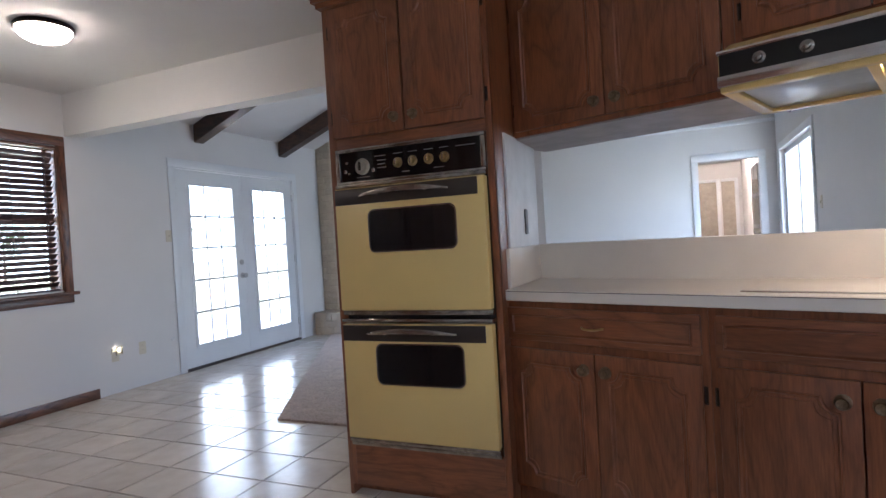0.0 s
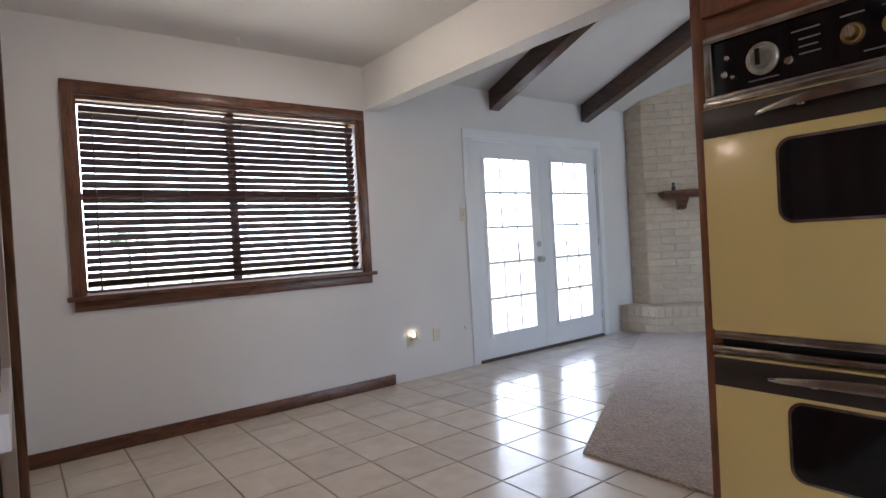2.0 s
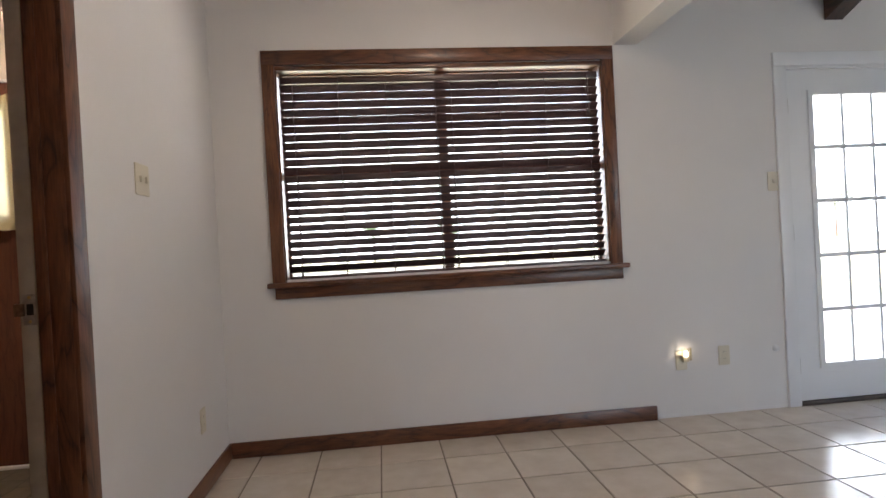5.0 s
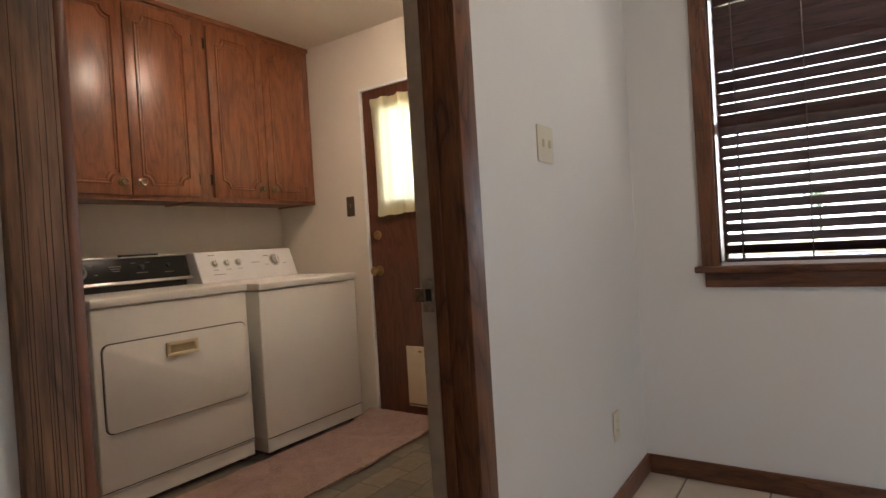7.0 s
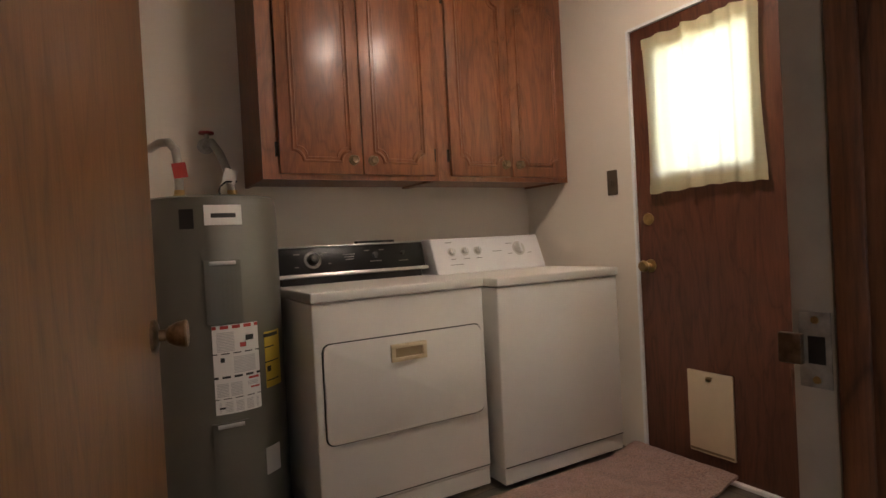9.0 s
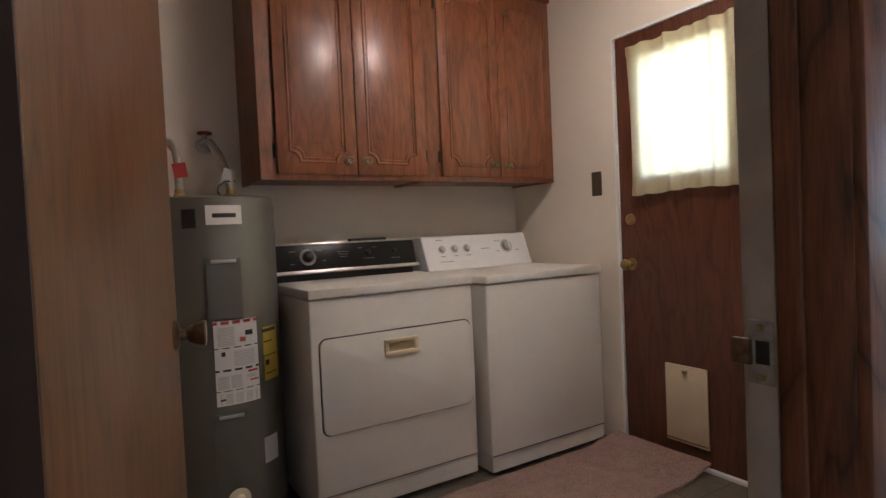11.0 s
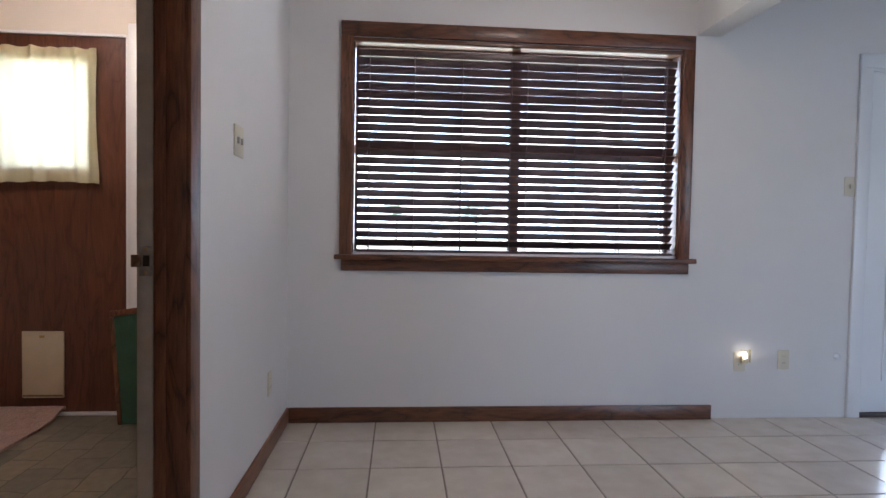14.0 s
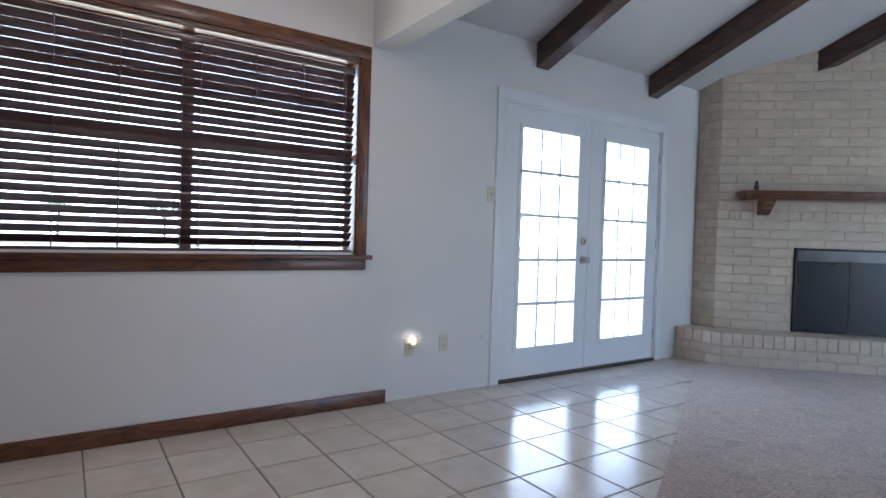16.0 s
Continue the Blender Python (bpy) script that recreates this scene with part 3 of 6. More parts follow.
BRIGHT = plain("white_door_paint", (0.80, 0.81, 0.82), 0.3, vary=0.02, scale=4)
fdoor = thing("door_1", (XF, 5.45, 0), "white glazed double doors, closed, fifteen panes each", "door", kind="structure")
for nm, y0, y1, z0, z1 in (("side_casing", 4.455, 4.535, 0, 2.06), ("side_casing", 6.355, 6.435, 0, 2.06), ("head_casing", 4.455, 6.435, 2.06, 2.14)):
    slab(nm, XF - 0.002, XF + 0.016, y0, y1, z0, z1, BRIGHT, fdoor, "", 0.004)
slab("threshold", -4.12, XF + 0.012, 4.53, 6.36, -0.001, 0.022, plain("dark_threshold", (0.055, 0.035, 0.025), 0.5, vary=0.3), fdoor, "dark brown worn threshold", 0.003)
slab("head_jamb", -4.12, XF, 4.53, 6.36, 2.045, 2.06, BRIGHT, fdoor)
for y0, y1 in ((4.53, 4.545), (6.345, 6.36)):
    slab("side_jamb", -4.12, XF, y0, y1, 0.02, 2.045, BRIGHT, fdoor)
for y0, y1, g0, g1 in ((4.55, 5.447, 4.712, 5.312), (5.453, 6.34, 5.632, 6.190)):
    leaf = bmesh.new()
    a0, a1 = -4.005, -3.960
    wall_cells(leaf, "x", a0, a1, y0, y1, 0.026, 2.04, [(g0, g1, 0.245, 1.888)])
    lf = part("door_leaf", leaf, BRIGHT, fdoor)
    bm = bmesh.new()
    for p, q, r, t in ((g0 - 0.028, g0 + 0.004, 0.217, 1.916), (g1 - 0.004, g1 + 0.028, 0.217, 1.916)):
        box(bm, a1 - 0.001, a1 + 0.009, p, q, r, t)
    for r, t in ((0.217, 0.249), (1.884, 1.916)):
        box(bm, a1 - 0.001, a1 + 0.0088, g0 + 0.004, g1 - 0.004, r, t)
    part("glazing_frame", bm, BRIGHT, lf)
    zs = (0.245, 0.573, 0.905, 1.238, 1.565, 1.888)
    ys = [g0 + (g1 - g0) * i / 3 for i in range(4)]
    for i in (1, 2, 3, 4):
        slab("muntin", a1 - 0.012, a1 + 0.004, g0, g1, zs[i] - 0.012, zs[i] + 0.012, BRIGHT, lf)
    for j in (1, 2):
        slab("muntin", a1 - 0.013, a1 + 0.003, ys[j] - 0.008, ys[j] + 0.008, 0.245, 1.888, BRIGHT, lf)
    for i in range(5):
        for j in range(3):
            slab("pane", a1 - 0.022, a1 - 0.018, ys[j], ys[j + 1], zs[i], zs[i + 1], GLASS, lf)
    if y0 < 5:
        for z, prof in ((0.905, [(0.032, 0), (0.032, 0.006), (0.014, 0.010), (0.011, 0.03), (0.024, 0.038), (0.029, 0.05), (0.024, 0.062), (0, 0.066)]), (1.055, [(0.030, 0), (0.030, 0.008), (0.024, 0.014), (0.012, 0.016), (0, 0.017)])):
            bm = bmesh.new()
            lathe(bm, prof, Matrix.Translation((a1, 5.395, z)) @ Matrix.Rotation(radians(90), 4, "Y"), 20)
            if z > 1:
                box(bm, a1 + 0.015, a1 + 0.03, 5.391, 5.399, z - 0.013, z + 0.013)
            part("door_knob" if z < 1 else "deadbolt", bm, STEEL, lf, "satin nickel", True)
    for z in (0.24, 1.05, 1.82):
        yy = y0 - 0.004 if y0 < 5 else y1 + 0.004
        bm = bmesh.new()
        lathe(bm, [(0.006, -0.045), (0.006, 0.045)], Matrix.Translation((a1 + 0.003, yy, z)), 10)
        part("hinge", bm, STEEL, lf, "satin nickel hinge")

M = facing((1, 0), (XF, 0, 0))
wall_plate("light_switch", M, 4.425, 1.368, "ivory toggle switch plate beside the glazed doors", "switch", "switch")
out = wall_plate("wall_outlet", M, 3.785, 0.335, "ivory wall outlet with a night light plugged in", "outlet")
wall_plate("wall_outlet", M, 4.055, 0.345, "ivory wall outlet on white wall", "outlet")
wall_plate("wall_outlet", facing((0, 1), (0, YL, 0)), 3.522, 0.335, "ivory wall outlet above oak baseboard", "outlet")
wall_plate("light_switch", facing((0, 1), (0, YL, 0)), 2.987, 1.39, "ivory double toggle switch on white wall", "switch", "switch", w=0.118, h=0.116)
bm = bmesh.new()
jack = thing("cable_jack", (XF, 4.39, 0.36), "small round white cable jack with a dark stub", "cable jack")
lathe(bm, [(0.022, 0), (0.022, 0.004), (0.01, 0.012), (0, 0.014)], facing((1, 0), (XF, 4.39, 0.362)), 16)
part("cap", bm, WHITE, jack, "", True)

night = thing("night_light", (XF + 0.01, 3.80, 0.35), "glowing night light with a faceted clear shade", "night light")
M2 = facing((1, 0), (XF + 0.007, 3.80, 0.355))
bm = bmesh.new()
local_box(bm, M2, -0.018, 0.018, -0.03, 0.012, 0, 0.024, 0.005)
part("body", bm, IVORY, night, "", True)
bm = bmesh.new()
lathe(bm, [(0.009, 0.0), (0.011, 0.014), (0.008, 0.028), (0, 0.034)], Matrix.Translation((XF + 0.032, 3.80, 0.362)), 10)
part("bulb", bm, emitter("night_bulb", (1.0, 0.90, 0.68), 3), night, "lit bulb")
bm = bmesh.new()
for i in range(6):
    for j in range(5):
        a = radians(-75 + 150 * j / 4)
        c = Vector((XF + 0.03 + 0.024 * math.cos(a), 3.80 + 0.028 * math.sin(a), 0.345 + 0.0125 * i))
        bmesh.ops.create_icosphere(bm, subdivisions=1, radius=0.0072, matrix=Matrix.Translation(c))
crystal = pane_glass("clear_crystal", (0.95, 0.92, 0.82))
part("shade", bm, crystal, night, "clear faceted plastic shade")
bulb("night_lamp", (XF + 0.05, 3.80, 0.385), 0.0018, (1.0, 0.88, 0.62), 0.006)

# ---- kitchen ceiling ----
lampt = thing("ceiling_lamp", (-2.65, 2.54, CEIL_Z), "flush round ceiling lamp with frosted dome, switched on", "ceiling lamp")
bm = bmesh.new()
lathe(bm, [(0.145, 0), (0.152, -0.010), (0.152, -0.026), (0.145, -0.030), (0.14, -0.018)], Matrix.Translation((-2.65, 2.54, CEIL_Z)), 40)
part("rim", bm, DARKMETAL, lampt, "dark bronze rim", True)
bm = bmesh.new()
lathe(bm, [(0.140, -0.026), (0.137, -0.042), (0.122, -0.062), (0.092, -0.080), (0.046, -0.090), (0, -0.093)], Matrix.Translation((-2.65, 2.54, CEIL_Z)), 40)
part("dome", bm, emitter("frosted_dome", (1.0, 0.84, 0.64), 8.0), lampt, "glowing frosted glass dome", True)
hook = thing("ceiling_hook", (-3.78, 2.455, CEIL_Z), "small white swag hook in the ceiling", "hook")
bm = bmesh.new()
lathe(bm, [(0.013, 0), (0.013, -0.004), (0.004, -0.008), (0.004, -0.022)], Matrix.Translation((-3.78, 2.455, CEIL_Z)), 12)
tube(bm, [(-3.78, 2.455 + 0.012 * math.sin(a), CEIL_Z - 0.034 - 0.012 * -math.cos(a)) for a in np.linspace(math.pi, -0.6 * math.pi, 12)], 0.003, 8)
part("hook", bm, WHITE, hook, "", True)

# ---- kitchen: oven tower ----
SHIFT = Vector((0.005, 0.078, 0))
before_tower = set(bpy.data.objects)
KY = 2.57
KF = facing((0, -1), (0, KY, 0))
tower = thing("oven_cabinet", (-0.435, KY, 0), "tall dark oak cabinet that holds a double wall oven", "cabinet")
for nm, b0 in (("side", (-0.85, -0.832, 2.572, 3.22, 0.0, 2.30)), ("side", (-0.038, -0.02, 2.572, 3.22, 0.0, 2.30)), ("back", (-0.832, -0.038, 3.20, 3.22, 0.0, 2.30)), ("top", (-0.832, -0.038, 2.60, 3.20, 2.28, 2.30)), ("toe_board", (-0.832, -0.038, 2.64, 2.66, 0.0, 0.10))):
    slab(nm, *b0, OAK, tower)
for nm, u0, u1, v0, v1 in (("stile", -0.85, -0.808, 0.05, 2.30), ("stile", -0.052, -0.02, 0.05, 2.30)):
    front(nm, KF, u0, u1, v0, v1, -0.018, 0, OAK, tower, "", 0.002)
for v0, v1 in ((1.615, 1.675), (2.25, 2.30), (0.05, 0.246)):
    front("rail", KF, -0.808, -0.052, v0, v1, -0.018, -0.001, OAK_H, tower, "", 0.002)
panel_door(KF, -0.812, -0.437, 1.665, 2.258, 0, tower, OAK, 1)
panel_door(KF, -0.427, -0.048, 1.665, 2.258, 0, tower, OAK, -1)
bm = bmesh.new()
for k, (d, z0, z1) in enumerate(((0.012, 2.272, 2.295), (0.028, 2.295, 2.318), (0.042, 2.318, 2.335))):
    box(bm, -0.85 - d, -0.02, KY - d - 0.018, 3.22, z0, z1)
part("crown", bm, OAK_H, tower)
structure(slab("wall_soffit", -0.85, 0.0, 2.60, 3.37, 2.336, CEIL_Z, WALL), "white plastered soffit above the cabinets", "soffit")

oven = thing("wall_oven", (-0.43, KY, 0.246), "harvest gold double wall oven with black glass windows", "oven")
slab("case", -0.805, -0.055, 2.575, 3.15, 0.245, 1.612, BLACK, oven)
bm = bmesh.new()
for b0 in ((-0.808, -0.052, 1.594, 1.612), (-0.808, -0.052, 1.448, 1.462), (-0.808, -0.786, 1.462, 1.594), (-0.074, -0.052, 1.462, 1.594)):
    local_box(bm, KF, b0[0], b0[1], b0[2], b0[3], 0, 0.02, 0.003)
part("panel_frame", bm, OLDCHROME, oven, "dulled chrome frame of the control panel", True)
cp = front("control_panel", KF, -0.786, -0.074, 1.462, 1.594, 0, 0.010, BLACKGLASS, oven, "black glass control panel")
for u, r in ((-0.665, 0.038), (-0.478, 0.023), (-0.402, 0.023), (-0.322, 0.023), (-0.245, 0.023)):
    bm = bmesh.new()
    lathe(bm, [(r, 0), (r, 0.006), (r * 0.86, 0.010), (r * 0.7, 0.011), (r * 0.62, 0.020), (r * 0.5, 0.026), (0, 0.027)], spot(KF, u, 1.525, 0.010), 24)
    d = part("dial", bm, plain("pale_dial_face", (0.36, 0.32, 0.27), 0.35, 0.6, vary=0.15, scale=60) if u < -0.6 else BRASS, cp, "", True)
    bm = bmesh.new()
    local_box(bm, spot(KF, u, 1.525, 0.036), -r * 0.14, r * 0.14, -r * 0.5, r * 0.5, 0, 0.006, 0.001)
    part("grip", bm, DARKMETAL if u < -0.6 else CHROME, d)
for u, v, r in ((-0.748, 1.548, 0.007), (-0.757, 1.508, 0.009), (-0.736, 1.498, 0.006), (-0.605, 1.503, 0.010)):
    bm = bmesh.new()
    lathe(bm, [(r, 0), (r, 0.008), (r * 0.7, 0.011), (0, 0.011)], spot(KF, u, v, 0.010), 12)
    part("push_button", bm, CHROME, cp)
PRINT = plain("grey_print", (0.17, 0.16, 0.145), 0.5)
bm = bmesh.new()
for u0, u1, v in ((-0.60, -0.54, 1.565), (-0.585, -0.54, 1.545), (-0.585, -0.545, 1.528), (-0.585, -0.54, 1.512), (-0.50, -0.455, 1.567), (-0.425, -0.38, 1.567), (-0.345, -0.30, 1.567), (-0.27, -0.225, 1.567), (-0.46, -0.42, 1.483), (-0.30, -0.25, 1.485), (-0.19, -0.10, 1.565), (-0.70, -0.63, 1.478)):
    local_box(bm, KF, u0, u1, v - 0.0018, v + 0.0018, 0.0098, 0.0106)
tagged(part("printing", bm, PRINT, cp, "small unreadable grey markings"), kind="stuff")
bm = bmesh.new()
local_box(bm, KF, -0.808, -0.052, 1.431, 1.450, -0.01, 0.034, 0.006)
part("vent_trim", bm, OLDCHROME, oven, "dulled chrome trim strip under the panel", True)
for v0, v1, w0, w1 in ((0.874, 1.428, 1.142, 1.316), (0.290, 0.812, 0.552, 0.718)):
    s0 = v1 - 0.075
    bm = bmesh.new()
    local_box(bm, KF, -0.803, -0.055, v0, v1, 0.004, 0.052, 0.006)
    dr = part("oven_door", bm, YELLOW, oven, "harvest gold enamel door", True)
    bm = bmesh.new()
    local_box(bm, KF, -0.799, -0.085, s0, v1 - 0.004, 0.050, 0.0565, 0.002)
    part("handle_band", bm, plain("dark_brown_band", (0.028, 0.019, 0.015), 0.35, vary=0.15), dr, "dark brown band behind the handle", True)
    bm = bmesh.new()
    plate(bm, KF, rounded(-0.628, -0.188, w0 - 0.010, w1 + 0.010, 0.034, 6), 0.050, 0.055)
    part("window_trim", bm, OLDCHROME, dr, "thin dulled chrome window trim")
    bm = bmesh.new()
    plate(bm, KF, rounded(-0.620, -0.196, w0 - 0.003, w1 + 0.003, 0.028, 6), 0.050, 0.0575)
    part("window", bm, BLACKGLASS, dr, "black glass oven window")
    bm = bmesh.new()
    hc = s0 + 0.045
    ring = []
    for t in np.linspace(-1, 1, 25):
        bow = 1 - t * t
        c, hgt = KF @ Vector((-0.44 + 0.225 * t, hc - 0.010 + 0.016 * bow, 0.060 + 0.028 * bow ** 0.5)), 0.004 + 0.008 * bow
        ring.append([bm.verts.new(c + Vector((0, -a, b))) for a, b in ((-0.004, -hgt), (0.004, -hgt), (0.006, 0), (0.004, hgt), (-0.004, hgt))])
    for p, q in zip(ring, ring[1:]):
        for k in range(5):
            bm.faces.new((p[k], p[(k + 1) % 5], q[(k + 1) % 5], q[k]))
    bm.faces.new(ring[0]), bm.faces.new(ring[-1])
    h = part("handle", bm, OLDCHROME, dr, "slim bowed chrome handle", True)
    for u in (-0.56, -0.32):
        front("handle_post", KF, u - 0.008, u + 0.008, hc - 0.012, hc - 0.002, 0.055, 0.082, CHROME, dr, "", 0.002)
for v0, v1, d in ((0.850, 0.872, 0.034), (0.819, 0.836, 0.05), (0.248, 0.266, 0.03), (0.270, 0.287, 0.042)):
    front("trim_strip", KF, -0.805, -0.053, v0, v1, 0, d, OLDCHROME, oven, "dulled chrome strip", 0.003)
structure(slab("floor_plinth", -0.83, -0.03, 2.66, 3.2, 0, 0.05, plain("dark_plinth", (0.03, 0.02, 0.014), 0.6)), "dark recessed plinth under the oven cabinet", "plinth")
slab("side_panel", -0.02, -0.010, 2.70, 3.22, 1.118, 1.62, plain("scuffed_white_paint", (0.66, 0.66, 0.67), 0.45, vary=0.10, scale=9), tower, "scuffed white painted side panel")
slab("side_splash", -0.02, -0.004, 2.66, 3.22, 0.946, 1.117, LAMINATE, tower, "cream laminate side splash", 0.001)
outlet_strip = wall_plate("wall_outlet", facing((1, 0), (-0.010, 0, 0)), 2.98, 1.235, "dark narrow outlet on the white cabinet side", "outlet", w=0.045, h=0.12, mat=DARKMETAL)
# the tower is a little narrower than its drawing
NARROW = Matrix.Translation((-0.825, 0, 0)) @ Matrix.Diagonal((0.966, 1, 1, 1)) @ Matrix.Translation((0.845, 0, 0))
for ob in [o for o in bpy.data.objects if o not in before_tower and o.parent is None]:
    ob.matrix_basis = NARROW @ ob.matrix_basis

# ---- kitchen: base run, counter, uppers, hood ----
BY = 2.665
before_run = set(bpy.data.objects)
BF = facing((0, -1), (0, BY, 0))
for k, (x0, x1) in enumerate(((-0.018, 0.808), (0.810, 1.62), (1.622, 2.58))):
    c = thing("base_cabinet", ((x0 + x1) / 2, BY, 0), "dark oak base cabinet with a drawer over two doors", "cabinet", "kitchen base cabinets")
    for nm, *b0 in (("side", x0, x0 + 0.018, BY + 0.018, 3.21, 0.0, 0.87), ("side", x1 - 0.018, x1, BY + 0.018, 3.21, 0.0, 0.87), ("back", x0 + 0.018, x1 - 0.018, 3.19, 3.21, 0.0, 0.87), ("toe_board", x0 + 0.018, x1 - 0.018, 2.73, 2.745, 0, 0.10), ("bottom", x0 + 0.018, x1 - 0.018, BY + 0.02, 3.19, 0.10, 0.115)):
        slab(nm, *b0, OAK, c)
    bm = bmesh.new()
    for u0, u1, v0, v1 in ((x0, x0 + 0.035, 0.10, 0.87), (x1 - 0.035, x1, 0.10, 0.87), (x0 + 0.035, x1 - 0.035, 0.832, 0.87), (x0 + 0.035, x1 - 0.035, 0.665, 0.722), (x0 + 0.035, x1 - 0.035, 0.10, 0.135)):
        local_box(bm, BF, u0, u1, v0, v1, -0.018, 0)
    part("face_frame", bm, OAK, c)
    drawer_front(BF, x0 + 0.022, x1 - 0.022, 0.712, 0.843, 0, c, OAK_H, k == 0)
    xm = (x0 + x1) / 2
    panel_door(BF, x0 + 0.025, xm - 0.002, 0.115, 0.680, 0, c, OAK, 1, False)
    panel_door(BF, xm + 0.002, x1 - 0.025, 0.115, 0.680, 0, c, OAK, -1, False)
    c.scale.z = 1.033
ctr = thing("countertop", (1.2, 2.9, 0.90), "cream laminate countertop with a raised back ledge", "countertop")
bm = bmesh.new()
prism(bm, [(-0.010, 2.632), (2.59, 2.632), (2.59, 3.215), (-0.207, 3.215)], 0.899, 0.944, "z")
soften(bm, 0.004)
part("worktop", bm, LAMINATE, ctr)
slab("backsplash", -0.20, 2.59, 3.195, 3.219, 0.944, 1.118, LAMINATE, ctr)
slab("edge_seam", -0.008, 2.59, 2.6312, 2.6325, 0.9375, 0.9400, plain("laminate_seam", (0.10, 0.085, 0.07), 0.6), ctr, "thin dark laminate seam")
slab("ledge", -0.20, 2.59, 3.2195, 3.372, 1.091, 1.117, LAMINATE, ctr, "", 0.003)
cook = thing("cooktop", (1.35, 2.92, 0.914), "cream glass cooktop with chrome edge set in the counter", "cooktop")
slab("edge", 0.90, 1.66, 2.70, 3.14, 0.914, 0.918, CHROME, cook, "thin chrome edge", 0.001)
slab("surface", 0.907, 1.653, 2.707, 3.133, 0.915, 0.921, LAMINATE, cook, "", 0.001)
for x, y in ((1.42, 2.79), (1.56, 2.79)):
    bm = bmesh.new()
    lathe(bm, [(0.034, 0), (0.036, 0.003), (0.03, 0.006), (0, 0.006)], Matrix.Translation((x, y, 0.921)), 20)
    kb = part("dial_base", bm, BLACK, cook, "black dial base")
    bm = bmesh.new()
    lathe(bm, [(0.019, 0.006), (0.017, 0.03), (0.013, 0.034), (0, 0.034)], Matrix.Translation((x, y, 0.921)), 18)
    part("dial", bm, WHITE, kb, "white dial", True)
cook.location.z += 0.030

UF = facing((0, -1), (0, 2.875, 0))


def upper_unit(x0, x1, z0, z1, doors):
    c = thing("wall_cabinet", ((x0 + x1) / 2, 2.875, z0), "dark oak wall cabinet with scooped-corner doors", "cabinet", "kitchen wall cabinets")
    for nm, *b0 in (("side", x0, x0 + 0.016, 2.893, 3.219, z0, z1), ("side", x1 - 0.016, x1, 2.893, 3.219, z0, z1), ("top", x0 + 0.016, x1 - 0.016, 2.893, 3.219, z1 - 0.016, z1)):
        slab(nm, *b0, OAK, c)
    # worn, dirty white board; the shade below the cabinet is in its grey
    slab("underside", x0 + 0.016 if x0 > 0 else -0.20, x1 - 0.016, 2.893, 3.36, z0 - 0.005, z0 + 0.011, plain("worn_shaded_white", (0.36, 0.34, 0.34), 0.5, vary=0.18, scale=9), c, "worn white painted underside, darkened for its shade")
    bm = bmesh.new()
    for u0, u1, v0, v1 in ((x0, x0 + 0.035, z0, z1), (x1 - 0.04, x1, z0, z1), (x0 + 0.035, x1 - 0.04, z1 - 0.04, z1), (x0 + 0.035, x1 - 0.04, z0, z0 + 0.035)):
        local_box(bm, UF, u0, u1, v0, v1, -0.018, 0)
    part("face_frame", bm, OAK, c)
    w = (x1 - x0 - 0.065) / doors
    for i in range(doors):
        panel_door(UF, x0 + 0.025 + w * i + 0.001, x0 + 0.025 + w * (i + 1) - 0.003, z0 + 0.022, z1 - 0.025, 0, c, OAK, 1 if i % 2 == 0 else -1)
    bm = bmesh.new()
    for d, p, q in ((0.012, z1, z1 + 0.015), (0.03, z1 + 0.015, z1 + 0.033)):
        box(bm, x0, x1, 2.875 - d, 3.219, p, q)
    part("crown", bm, OAK_H, c)


upper_unit(-0.075, 0.878, 1.618, 2.30, 2)
upper_unit(0.880, 1.66, 1.775, 2.30, 2)
upper_unit(1.662, 2.58, 1.618, 2.30, 2)

hood = thing("range_hood", (1.27, 2.9, 1.58), "harvest gold range hood with black control strip, light on", "range hood")
bm = bmesh.new()
prism(bm, [(2.655, 1.610), (2.655, 1.710), (2.80, 1.772), (3.215, 1.772), (3.215, 1.610)], 0.882, 1.658, "x")
part("canopy", bm, YELLOW, hood)
HF = facing((0, -1), (0, 2.655, 0))
front("control_strip", HF, 0.885, 1.655, 1.635, 1.702, 0, 0.006, BLACK, hood, "black control strip", 0.001)
front("top_trim", HF, 0.880, 1.660, 1.702, 1.715, -0.004, 0.012, CHROME, hood, "chrome trim", 0.002)
front("lower_trim", HF, 0.880, 1.660, 1.600, 1.635, -0.004, 0.014, CHROME, hood, "brushed chrome trim", 0.003)
for u in (1.00, 1.125):
    bm = bmesh.new()
    lathe(bm, [(0.019, 0), (0.019, 0.004), (0.012, 0.007), (0.010, 0.018), (0.007, 0.020), (0, 0.020)], spot(HF, u, 1.669, 0.006), 20)
    part("dial", bm, OLDCHROME, hood, "dulled chrome dial", True)
for nm, b0 in (("rim", (0.882, 1.658, 2.662, 2.700)), ("rim", (0.882, 1.658, 3.17, 3.212)), ("rim", (0.882, 0.925, 2.700, 3.17)), ("rim", (1.615, 1.658, 2.700, 3.17)), ("divider", (1.255, 1.285, 2.700, 3.17))):
    slab(nm, *b0, 1.585, 1.609, YELLOW, hood, "", 0.004)
slab("filter", 0.925, 1.255, 2.700, 3.17, 1.597, 1.608, STEEL, hood, "grey mesh filter", 0.002)
slab("lamp_lens", 1.30, 1.60, 2.715, 2.80, 1.595, 1.607, emitter("hood_lens", (1.0, 0.86, 0.6), 3.0), hood, "lit lamp lens")
structure(slab("wall_soffit", -0.16, 2.59, 2.93, 3.22, 2.336, CEIL_Z - 0.002, WALL), "white plastered soffit above the cabinets", "soffit")
